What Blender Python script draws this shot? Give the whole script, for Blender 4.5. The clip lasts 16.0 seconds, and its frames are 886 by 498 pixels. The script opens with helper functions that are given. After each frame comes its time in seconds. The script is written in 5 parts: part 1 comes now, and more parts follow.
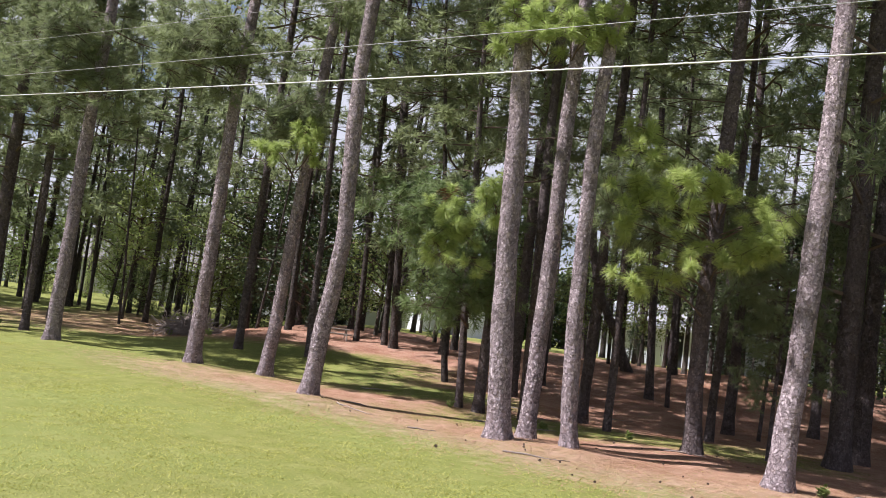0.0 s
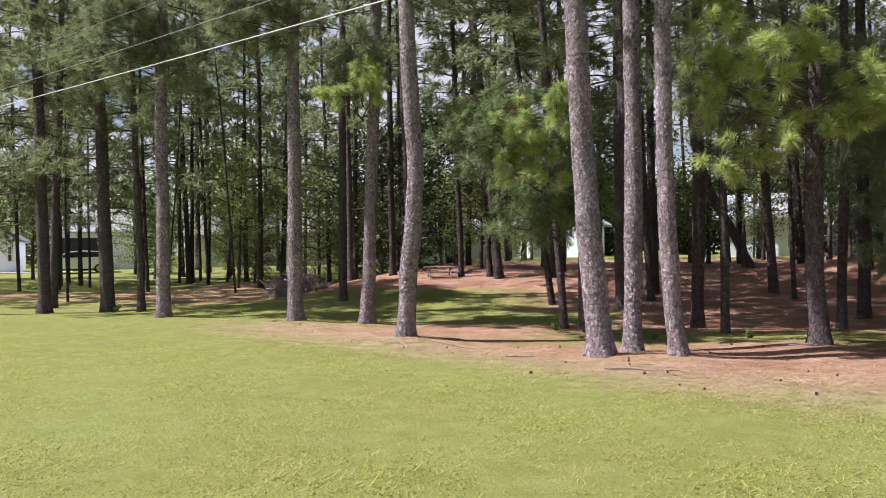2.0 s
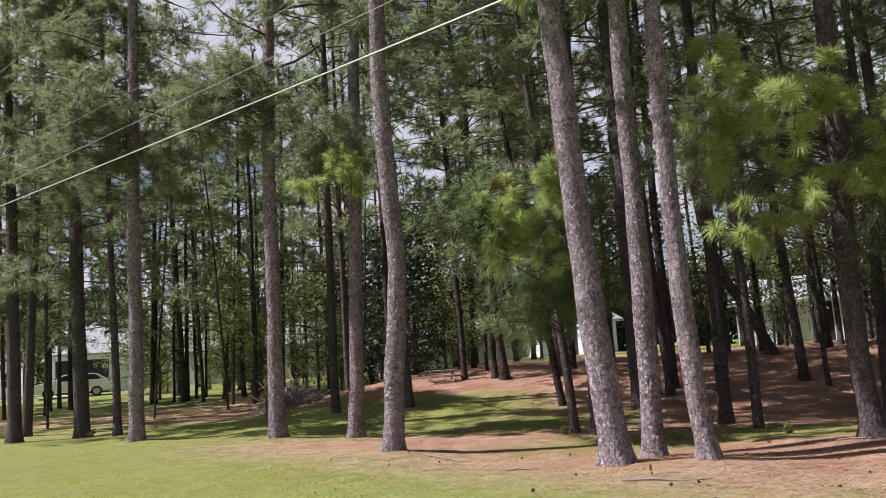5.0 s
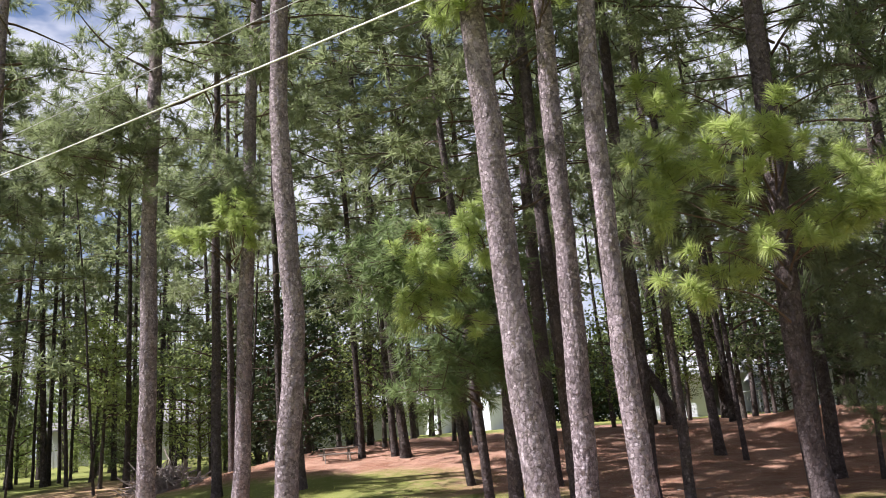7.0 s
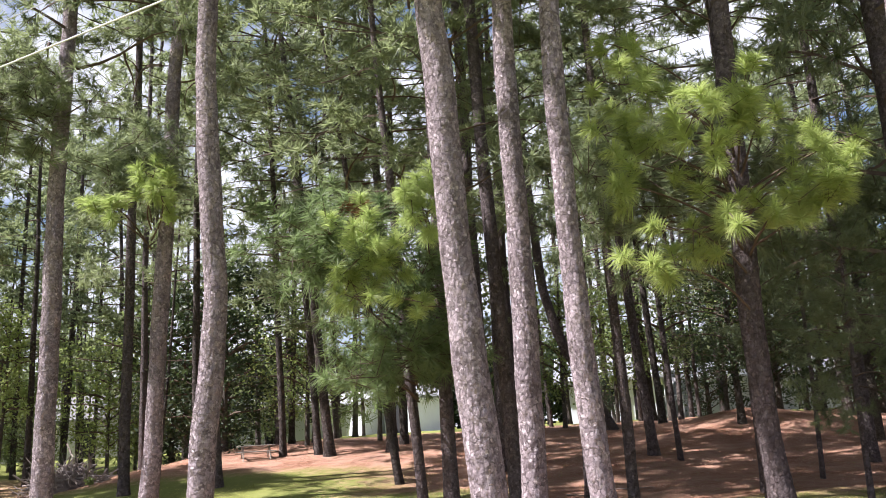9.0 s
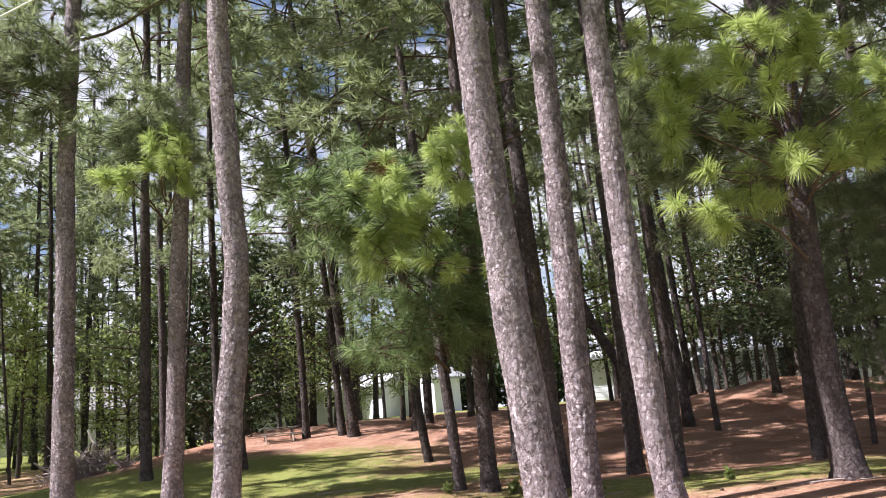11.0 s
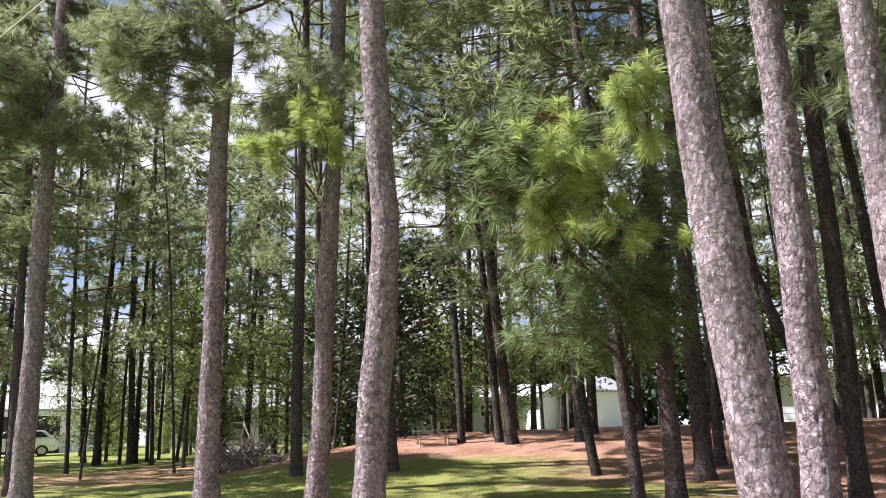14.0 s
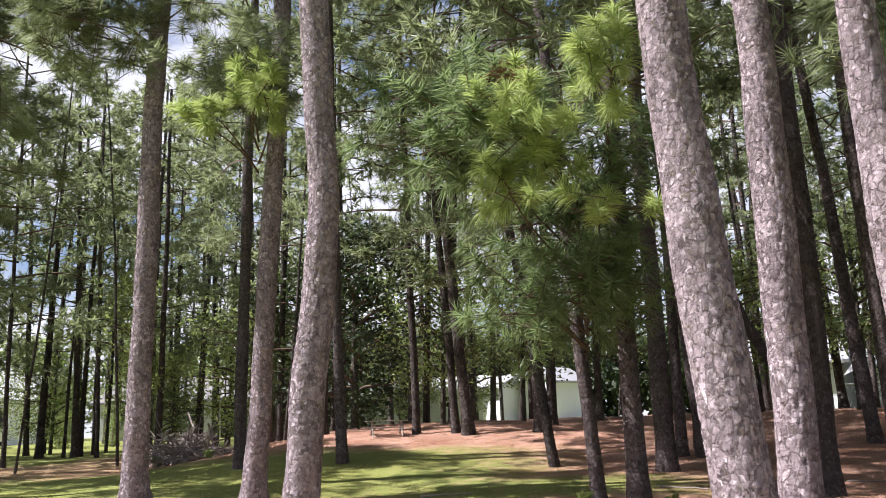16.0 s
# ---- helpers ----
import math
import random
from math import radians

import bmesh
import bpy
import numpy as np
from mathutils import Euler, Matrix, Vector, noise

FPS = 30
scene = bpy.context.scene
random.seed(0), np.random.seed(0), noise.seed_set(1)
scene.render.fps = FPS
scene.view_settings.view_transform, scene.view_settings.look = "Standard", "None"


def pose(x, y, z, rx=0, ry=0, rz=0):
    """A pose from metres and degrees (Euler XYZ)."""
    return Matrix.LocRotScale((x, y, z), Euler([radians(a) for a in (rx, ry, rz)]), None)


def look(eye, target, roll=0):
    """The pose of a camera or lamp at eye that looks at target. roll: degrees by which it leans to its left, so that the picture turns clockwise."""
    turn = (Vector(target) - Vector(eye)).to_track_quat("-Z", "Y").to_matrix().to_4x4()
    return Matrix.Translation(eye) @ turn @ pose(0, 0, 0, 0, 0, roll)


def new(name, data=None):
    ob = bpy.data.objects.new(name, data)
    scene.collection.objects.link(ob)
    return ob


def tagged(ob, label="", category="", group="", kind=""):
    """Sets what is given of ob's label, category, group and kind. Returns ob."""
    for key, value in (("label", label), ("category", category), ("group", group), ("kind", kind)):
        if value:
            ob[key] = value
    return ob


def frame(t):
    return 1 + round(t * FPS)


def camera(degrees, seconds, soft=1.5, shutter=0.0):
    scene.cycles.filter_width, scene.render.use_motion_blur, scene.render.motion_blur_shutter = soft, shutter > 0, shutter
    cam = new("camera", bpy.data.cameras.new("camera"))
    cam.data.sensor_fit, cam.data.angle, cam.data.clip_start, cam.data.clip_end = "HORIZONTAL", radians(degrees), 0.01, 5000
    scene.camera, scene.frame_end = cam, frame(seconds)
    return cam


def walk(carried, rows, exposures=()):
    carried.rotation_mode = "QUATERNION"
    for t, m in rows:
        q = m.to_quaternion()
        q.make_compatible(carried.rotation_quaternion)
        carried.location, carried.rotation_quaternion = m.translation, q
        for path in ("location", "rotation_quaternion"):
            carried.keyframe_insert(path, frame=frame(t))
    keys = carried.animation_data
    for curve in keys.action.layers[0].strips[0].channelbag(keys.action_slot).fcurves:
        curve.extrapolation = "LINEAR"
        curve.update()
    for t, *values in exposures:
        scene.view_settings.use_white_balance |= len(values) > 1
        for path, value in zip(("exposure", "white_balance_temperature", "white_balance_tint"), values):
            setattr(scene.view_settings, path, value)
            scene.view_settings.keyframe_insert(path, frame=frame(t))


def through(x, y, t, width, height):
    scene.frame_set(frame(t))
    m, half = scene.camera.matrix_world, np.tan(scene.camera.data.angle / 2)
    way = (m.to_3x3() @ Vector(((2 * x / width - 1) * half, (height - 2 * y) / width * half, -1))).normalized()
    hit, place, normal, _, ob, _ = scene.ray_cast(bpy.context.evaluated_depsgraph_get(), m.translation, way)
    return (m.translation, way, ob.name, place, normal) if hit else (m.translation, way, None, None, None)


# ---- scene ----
cam = camera(56.9, 16.0, soft=0.9)
PATH = [
    (0, (0.584, 0.052, 1.555), (0.47, 2.04, 1.74), 7.6),
    (0.5, (0.742, 0.224, 1.566), (0.674, 2.216, 1.735), 4.9),
    (1, (0.888, 0.374, 1.544), (0.746, 2.367, 1.637), 2.9),
    (1.5, (0.983, 0.612, 1.53), (0.769, 2.6, 1.546), -0.5),
    (2, (1.076, 0.761, 1.505), (0.695, 2.724, 1.511), -0.9),
    (2.5, (1.141, 0.917, 1.49), (0.585, 2.838, 1.483), -0.6),
    (3, (1.173, 1.129, 1.464), (0.582, 3.039, 1.5), -3.2),
    (3.5, (1.197, 1.383, 1.423), (0.595, 3.287, 1.522), -3.4),
    (4, (1.25, 1.584, 1.422), (0.705, 3.503, 1.569), -2.9),
    (4.2, (1.228, 1.69, 1.416), (0.742, 3.622, 1.59), -3.1),
    (6.3, (0.849, 3.237, 1.336), (0.528, 5.184, 1.662), -4.0),
    (6.5, (0.756, 3.351, 1.305), (0.491, 5.305, 1.637), -3.6),
    (7, (0.699, 3.605, 1.339), (0.58, 5.555, 1.766), -4.2),
    (7.5, (0.648, 3.83, 1.322), (0.585, 5.761, 1.841), -3.6),
    (8, (0.592, 4.062, 1.265), (0.609, 5.987, 1.805), -2.1),
    (8.5, (0.52, 4.29, 1.288), (0.642, 6.22, 1.796), -3.4),
    (9, (0.469, 4.451, 1.182), (0.53, 6.404, 1.608), -3.5),
    (9.2, (0.432, 4.546, 1.133), (0.44, 6.501, 1.554), -3.7),
    (11.3, (0.231, 5.242, 1.008), (0.257, 7.206, 1.386), -5.1),
    (11.5, (0.259, 5.395, 0.966), (0.227, 7.36, 1.339), -4.8),
    (12, (0.2, 5.66, 0.908), (0.007, 7.615, 1.284), -3.6),
    (12.5, (0.145, 5.909, 0.892), (-0.069, 7.857, 1.291), -3.1),
    (13, (0.085, 6.135, 0.891), (-0.13, 8.063, 1.378), -2.4),
    (13.5, (0.047, 6.323, 0.905), (-0.268, 8.235, 1.399), -1.3),
    (14, (-0.004, 6.508, 0.884), (-0.353, 8.427, 1.329), -1.8),
    (14.5, (-0.072, 6.648, 0.89), (-0.409, 8.584, 1.259), -0.6),
    (15, (-0.062, 6.843, 0.849), (-0.467, 8.772, 1.185), 0.2),
    (15.5, (-0.033, 7.05, 0.837), (-0.407, 8.982, 1.194), -0.1),
    (16, (0.024, 7.283, 0.848), (-0.238, 9.22, 1.272), -1.9),
]
walk(cam, [(t, look(eye, target, roll)) for t, eye, target, roll in PATH],
     [(t, stops, 6150, 19) for t, stops in ((0, 1.12), (1, 1.16), (2.5, 0.98), (3.5, 0.82), (4.2, 0.8), (6.5, 1.22), (7.5, 1.53), (8.5, 1.66), (11.5, 1.5), (12.5, 1.45), (13.5, 1.58), (16, 1.49))])

# ---- world and sun ----
SUN_DIR = Vector((0.575, 0.11, -0.809)).normalized()      # the way the light travels
world = bpy.data.worlds.new("World")
scene.world = world
world.use_nodes = True
wn, wl = world.node_tree.nodes, world.node_tree.links
sky = wn.new("ShaderNodeTexSky")
sky.sky_type, sky.sun_disc = "NISHITA", False
sky.sun_elevation = math.asin(-SUN_DIR.z)
sky.sun_rotation = math.atan2(-SUN_DIR.x, -SUN_DIR.y)
sky.air_density, sky.dust_density, sky.ozone_density = 1.0, 1.2, 1.0
wco = wn.new("ShaderNodeTexCoord")
wmap = wn.new("ShaderNodeMapping")
wmap.inputs["Scale"].default_value = (1.0, 1.0, 2.4)
wnoise = wn.new("ShaderNodeTexNoise")
wnoise.inputs["Scale"].default_value, wnoise.inputs["Detail"].default_value, wnoise.inputs["Roughness"].default_value = 2.6, 6.0, 0.6
wramp = wn.new("ShaderNodeValToRGB")
wramp.color_ramp.elements[0].position, wramp.color_ramp.elements[1].position = 0.47, 0.58
wmix = wn.new("ShaderNodeMix")
wmix.data_type = "RGBA"
wmix.inputs[7].default_value = (8.0, 8.3, 8.8, 1)
wl.new(wco.outputs["Generated"], wmap.inputs["Vector"])
wl.new(wmap.outputs["Vector"], wnoise.inputs["Vector"])
# clouds close up towards the horizon
wsep = wn.new("ShaderNodeSeparateXYZ")
wlow = wn.new("ShaderNodeMapRange")
wlow.inputs["From Min"].default_value, wlow.inputs["From Max"].default_value = 0.0, 0.75
wlow.inputs["To Min"].default_value, wlow.inputs["To Max"].default_value = 0.13, -0.03
wsum = wn.new("ShaderNodeMath")
wl.new(wco.outputs["Generated"], wsep.inputs[0])
wl.new(wsep.outputs["Z"], wlow.inputs["Value"])
wl.new(wnoise.outputs["Fac"], wsum.inputs[0])
wl.new(wlow.outputs["Result"], wsum.inputs[1])
wl.new(wsum.outputs[0], wramp.inputs["Fac"])
wl.new(wramp.outputs["Color"], wmix.inputs[0])
wl.new(sky.outputs["Color"], wmix.inputs[6])
wl.new(wmix.outputs[2], wn["Background"].inputs["Color"])
wn["Background"].inputs["Strength"].default_value = 0.044
sun = new("sun", bpy.data.lights.new("sun", "SUN"))
sun.data.energy, sun.data.angle, sun.data.color = 5.0, radians(0.55), (1.0, 0.955, 0.895)
sun.matrix_world = look((0, 0, 40), Vector((0, 0, 40)) + SUN_DIR)


# ---- materials ----
class Mat:
    """A node material with a few shortcuts."""

    def __init__(self, name):
        self.m = bpy.data.materials.new(name)
        self.m.use_nodes = True
        self.n, self.l = self.m.node_tree.nodes, self.m.node_tree.links
        self.p = self.n["Principled BSDF"]
        self.co = self.n.new("ShaderNodeTexCoord").outputs["Object"]

    def put(self, socket, value):
        if hasattr(value, "is_output"):
            self.l.new(value, socket)
        else:
            socket.default_value = value

    def noise(self, scale, detail=4.0, rough=0.55, vec=None, stretch=None):
        vec = vec or self.co
        if stretch:
            mp = self.n.new("ShaderNodeMapping")
            mp.inputs["Scale"].default_value = stretch
            self.l.new(vec, mp.inputs["Vector"])
            vec = mp.outputs["Vector"]
        t = self.n.new("ShaderNodeTexNoise")
        t.inputs["Scale"].default_value, t.inputs["Detail"].default_value, t.inputs["Roughness"].default_value = scale, detail, rough
        self.l.new(vec, t.inputs["Vector"])
        return t.outputs["Fac"]

    def ramp(self, fac, *stops):
        r = self.n.new("ShaderNodeValToRGB")
        els = r.color_ramp.elements
        while len(els) < len(stops):
            els.new(0.5)
        for e, (pos, col) in zip(els, stops):
            e.position = pos
            e.color = (*col, 1) if len(col) == 3 else col
        self.l.new(fac, r.inputs["Fac"])
        return r.outputs["Color"]

    def mix(self, fac, a, b, how="MIX"):
        x = self.n.new("ShaderNodeMix")
        x.data_type, x.blend_type = "RGBA", how
        for k, v in ((0, fac), (6, a), (7, b)):
            self.put(x.inputs[k], (*v, 1) if isinstance(v, tuple) and len(v) == 3 else v)
        return x.outputs[2]

    def math(self, how, a, b=0.0):
        x = self.n.new("ShaderNodeMath")
        x.operation = how
        self.put(x.inputs[0], a)
        self.put(x.inputs[1], b)
        return x.outputs[0]

    def attr(self, name):
        a = self.n.new("ShaderNodeAttribute")
        a.attribute_name = name
        return a.outputs["Fac"]

    def rnd(self):
        return self.n.new("ShaderNodeObjectInfo").outputs["Random"]

    def island(self):
        return self.n.new("ShaderNodeNewGeometry").outputs["Random Per Island"]

    def bump(self, height, strength=0.3, dist=0.02):
        b = self.n.new("ShaderNodeBump")
        b.inputs["Strength"].default_value, b.inputs["Distance"].default_value = strength, dist
        self.l.new(height, b.inputs["Height"])
        self.l.new(b.outputs["Normal"], self.p.inputs["Normal"])

    def done(self, colour, rough=0.8, metal=0.0, spec=0.3, through=None, amount=0.4):
        self.put(self.p.inputs["Base Color"], (*colour, 1) if isinstance(colour, tuple) else colour)
        self.put(self.p.inputs["Roughness"], rough)
        self.p.inputs["Metallic"].default_value = metal
        self.p.inputs["Specular IOR Level"].default_value = spec
        if through is not None:
            tr = self.n.new("ShaderNodeBsdfTranslucent")
            self.put(tr.inputs["Color"], through)
            ms = self.n.new("ShaderNodeMixShader")
            ms.inputs[0].default_value = amount
            self.l.new(self.p.outputs[0], ms.inputs[1])
            self.l.new(tr.outputs[0], ms.inputs[2])
            self.l.new(ms.outputs[0], self.n["Material Output"].inputs["Surface"])
        return self.m


def plain(name, colour, rough=0.6, metal=0.0, spec=0.3, grain=12.0, vary=0.18):
    """A painted or raw surface with two scales of unevenness."""
    k = Mat(name)
    a = k.noise(grain, 5)
    b = k.noise(grain / 9, 3)
    dark = tuple(c * (1 - vary * 1.6) for c in colour)
    light = tuple(min(1.0, c * (1 + vary)) for c in colour)
    c = k.mix(k.math("MULTIPLY", k.math("ADD", a, b), 0.5), dark, light)
    k.bump(k.noise(grain * 8, 3), 0.12, 0.004)
    return k.done(c, rough, metal, spec)


def make_bark(name, dark, light, crack, size=0.05, near=False):
    """Flaky bark: squarish plates, each of its own tone and tilted out at its foot, with dark cracks between them."""
    k = Mat(name)
    warp = k.n.new("ShaderNodeTexNoise")
    warp.inputs["Scale"].default_value, warp.inputs["Detail"].default_value, warp.inputs["Roughness"].default_value = 0.9 / size, 6.0, 0.7
    k.l.new(k.co, warp.inputs["Vector"])
    add = k.n.new("ShaderNodeVectorMath")
    add.operation = "MULTIPLY_ADD"
    k.l.new(warp.outputs["Color"], add.inputs[0])
    add.inputs[1].default_value = (0.85 * size, 0.85 * size, 1.1 * size)
    k.l.new(k.co, add.inputs[2])

    def layer(scale, tall):
        """Plates: tone and level of each, how far below its middle a point lies, and the distance from its edge."""
        mp = k.n.new("ShaderNodeMapping")
        mp.inputs["Scale"].default_value = (1, 1, tall)
        k.l.new(add.outputs[0], mp.inputs["Vector"])
        cells, second = k.n.new("ShaderNodeTexVoronoi"), k.n.new("ShaderNodeTexVoronoi")
        second.feature = "F2"
        for t in (cells, second):
            t.distance = "CHEBYCHEV"
            t.inputs["Scale"].default_value = scale
            k.l.new(mp.outputs["Vector"], t.inputs["Vector"])
        diff = k.n.new("ShaderNodeVectorMath")
        diff.operation = "SUBTRACT"
        k.l.new(cells.outputs["Position"], diff.inputs[0])
        k.l.new(mp.outputs["Vector"], diff.inputs[1])
        down = k.n.new("ShaderNodeSeparateXYZ")
        k.l.new(diff.outputs[0], down.inputs[0])
        tone = k.n.new("ShaderNodeSeparateColor")
        k.l.new(cells.outputs["Color"], tone.inputs[0])
        edge = k.math("SUBTRACT", second.outputs["Distance"], cells.outputs["Distance"])
        own = k.n.new("ShaderNodeVectorMath")
        own.operation = "SUBTRACT"
        k.l.new(cells.outputs["Color"], own.inputs[0])
        own.inputs[1].default_value = (0.5, 0.5, 0.5)
        tilt = k.n.new("ShaderNodeVectorMath")
        tilt.operation = "DOT_PRODUCT"
        k.l.new(own.outputs[0], tilt.inputs[0])
        k.l.new(diff.outputs[0], tilt.inputs[1])
        slant = k.math("ADD", k.math("MULTIPLY", down.outputs["Z"], 0.5 * scale), k.math("MULTIPLY", tilt.outputs["Value"], 3.8 * scale))
        return tone.outputs, slant, edge
    big, foot, edge = layer(1 / size, 0.66)
    small, foot2, edge2 = layer(2.1 / size, 0.9)
    grain = k.noise(5.0 / size, 5, 0.7)
    c = k.mix(k.math("ADD", k.math("MULTIPLY", big[0], 0.42), k.math("ADD", k.math("MULTIPLY", small[0], 0.28), k.math("MULTIPLY", grain, 0.35))), dark, light)
    c = k.mix(k.ramp(small[1], (0.80, (0, 0, 0)), (0.90, (0.6, 0.6, 0.6))), c, tuple(min(0.75, x * 1.25) for x in light))
    broken = k.ramp(k.noise(0.9 / size, 3, 0.6), (0.42, (0.1, 0.1, 0.1)), (0.60, (1, 1, 1)))
    gap = k.math("MULTIPLY", k.ramp(edge, (0.0, (1, 1, 1)), (0.13, (0, 0, 0))), broken)
    gap2 = k.math("MULTIPLY", k.ramp(edge2, (0.0, (0.7, 0.7, 0.7)), (0.13, (0, 0, 0))), k.math("SUBTRACT", 1.0, broken))
    c = k.mix(k.math("MULTIPLY", k.math("MAXIMUM", gap, gap2), 0.58), c, crack)
    if not near:
        c = k.mix(k.math("MULTIPLY", k.rnd(), 0.35), c, dark)
    c = k.mix(k.ramp(k.noise(1.3, 5), (0.42, (0, 0, 0)), (0.70, (0.5, 0.5, 0.5))), c, dark)
    level = k.math("ADD", k.math("ADD", k.math("MULTIPLY", big[2], 0.6), k.math("MULTIPLY", foot, 0.8)), k.math("ADD", k.math("MULTIPLY", grain, 0.3), k.math("MULTIPLY", k.math("ADD", small[2], foot2), 0.34)))
    k.bump(k.math("SUBTRACT", level, gap), 1.0, 0.9 * size)
    if "Diffuse Roughness" in k.p.inputs:
        k.p.inputs["Diffuse Roughness"].default_value = 0.4
    return k.done(c, 0.9, spec=0.12)


def make_needles(name, dark, light, glow, amount=0.35):
    k = Mat(name)
    c = k.mix(k.island(), dark, light)
    c = k.mix(k.ramp(k.noise(0.8, 3), (0.38, (0, 0, 0)), (0.7, (0.6, 0.6, 0.6))), c, tuple(x * 0.62 for x in dark))
    c = k.mix(k.math("MULTIPLY", k.rnd(), 0.3), c, (light[0] * 1.25, light[1] * 1.05, light[2] * 0.7))
    return k.done(c, 0.5, spec=0.35, through=glow, amount=amount)


def make_ground():
    k = Mat("lawn_and_pine_straw")
    straw = k.attr("straw")
    wear = k.attr("wear")
    fine, mid, big = k.noise(22, 6, 0.7), k.noise(3.2, 5, 0.6), k.noise(0.35, 4)
    g = k.mix(fine, (0.108, 0.130, 0.032), (0.195, 0.205, 0.056))
    g = k.mix(k.ramp(mid, (0.4, (0, 0, 0)), (0.72, (0.6, 0.6, 0.6))), g, (0.25, 0.245, 0.092))
    g = k.mix(k.ramp(big, (0.42, (0, 0, 0)), (0.66, (0.5, 0.5, 0.5))), g, (0.185, 0.225, 0.07))
    s = k.mix(k.noise(48, 5, 0.7, stretch=(1, 0.5, 1)), (0.20, 0.098, 0.066), (0.43, 0.262, 0.19))
    s = k.mix(k.ramp(mid, (0.42, (0, 0, 0)), (0.7, (0.75, 0.75, 0.75))), s, (0.44, 0.285, 0.215))
    s = k.mix(k.ramp(k.noise(1.1, 4), (0.45, (0, 0, 0)), (0.66, (0.7, 0.7, 0.7))), s, (0.22, 0.10, 0.062))
    s = k.mix(k.ramp(k.noise(7, 4), (0.58, (0, 0, 0)), (0.72, (0.6, 0.6, 0.6))), s, (0.22, 0.20, 0.085))
    tan = k.mix(fine, (0.25, 0.205, 0.13), (0.42, 0.35, 0.245))
    tan = k.mix(k.ramp(k.noise(5, 5, 0.65), (0.42, (0, 0, 0)), (0.60, (0.85, 0.85, 0.85))), tan, (0.22, 0.24, 0.085))
    s = k.mix(k.math("MULTIPLY", wear, 0.92), s, tan)
    edge = k.math("ADD", straw, k.math("MULTIPLY", k.math("SUBTRACT", k.math("ADD", k.math("MULTIPLY", mid, 0.6), k.math("MULTIPLY", fine, 0.4)), 0.5), 1.3))
    f = k.ramp(edge, (0.30, (0, 0, 0)), (0.75, (1, 1, 1)))
    c = k.mix(f, g, s)
    k.bump(k.math("ADD", fine, k.math("MULTIPLY", k.noise(90, 4), 0.6)), 0.7, 0.04)
    return k.done(c, 0.95, spec=0.08)


def make_blades():
    k = Mat("grass_blades")
    c = k.mix(k.island(), (0.235, 0.26, 0.06), (0.42, 0.42, 0.12))
    c = k.mix(k.ramp(k.noise(0.9, 4), (0.42, (0, 0, 0)), (0.7, (0.7, 0.7, 0.7))), c, (0.40, 0.37, 0.14))
    return k.done(c, 0.55, spec=0.3, through=(0.42, 0.44, 0.12, 1), amount=0.5)


# Pine bark in three tones: brightest as sunlit, the others with shade mixed in.
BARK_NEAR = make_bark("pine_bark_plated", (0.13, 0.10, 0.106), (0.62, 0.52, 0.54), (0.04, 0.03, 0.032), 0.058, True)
BARK_MID = make_bark("pine_bark_shade_toned", (0.075, 0.058, 0.056), (0.24, 0.198, 0.198), (0.025, 0.02, 0.02), 0.055)
BARK_FAR = make_bark("bark_deep_shade_toned", (0.05, 0.041, 0.037), (0.17, 0.142, 0.13), (0.02, 0.016, 0.015), 0.08)
BARK_OAK = make_bark("oak_bark", (0.07, 0.06, 0.05), (0.22, 0.19, 0.165), (0.03, 0.025, 0.02), 0.05)
TWIG = plain("twig_bark", (0.11, 0.082, 0.065), 0.9, spec=0.1, grain=30)
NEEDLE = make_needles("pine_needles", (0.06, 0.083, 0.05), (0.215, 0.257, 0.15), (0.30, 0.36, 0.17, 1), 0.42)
# Tuft needles, young growth made lighter still to stand for sun.
NEEDLE_BRIGHT = make_needles("young_needles_sun_tinted", (0.16, 0.225, 0.075), (0.37, 0.46, 0.17), (0.46, 0.57, 0.18, 1), 0.42)
NEEDLE_BROWN = make_needles("dead_pine_needles", (0.13, 0.055, 0.025), (0.28, 0.14, 0.07), (0.2, 0.1, 0.05, 1), 0.25)
# Needle copy for the hanging masses, with shade put into its darker colour.
NEEDLE_DEEP = make_needles("soft_needles_shade_tinted", (0.055, 0.092, 0.046), (0.155, 0.215, 0.10), (0.24, 0.33, 0.13, 1), 0.44)
LEAF = make_needles("broad_leaves", (0.05, 0.075, 0.036), (0.18, 0.22, 0.105), (0.26, 0.33, 0.12, 1), 0.4)
# Evergreen leaf darkened further: the deep shade is put into its colour.
LEAF_DARK = make_needles("dark_leaves_shade_toned", (0.014, 0.027, 0.014), (0.055, 0.08, 0.038), (0.07, 0.11, 0.035, 1), 0.22)
# Paler leaf copy with sunlight put into its colour; weeds share it.
LEAF_BRIGHT = make_needles("sun_tinted_leaves", (0.085, 0.13, 0.04), (0.27, 0.33, 0.13), (0.28, 0.36, 0.10, 1), 0.4)
GROUND = make_ground()
BLADES = make_blades()
STRAW = make_needles("fallen_needles", (0.19, 0.095, 0.06), (0.44, 0.28, 0.20), (0.2, 0.12, 0.06, 1), 0.1)
STICK = plain("dead_sticks", (0.27, 0.23, 0.21), 0.9, spec=0.1, grain=25, vary=0.4)
WHITE = plain("white_siding", (0.75, 0.78, 0.85), 0.6, grain=3, vary=0.08)
GREY_WALL = plain("grey_siding", (0.42, 0.43, 0.45), 0.7, grain=3, vary=0.1)
CREAM = plain("cream_trim", (0.66, 0.62, 0.54), 0.6, grain=4, vary=0.1)
SHINGLE = plain("grey_shingles", (0.17, 0.165, 0.165), 0.9, grain=14, vary=0.3)
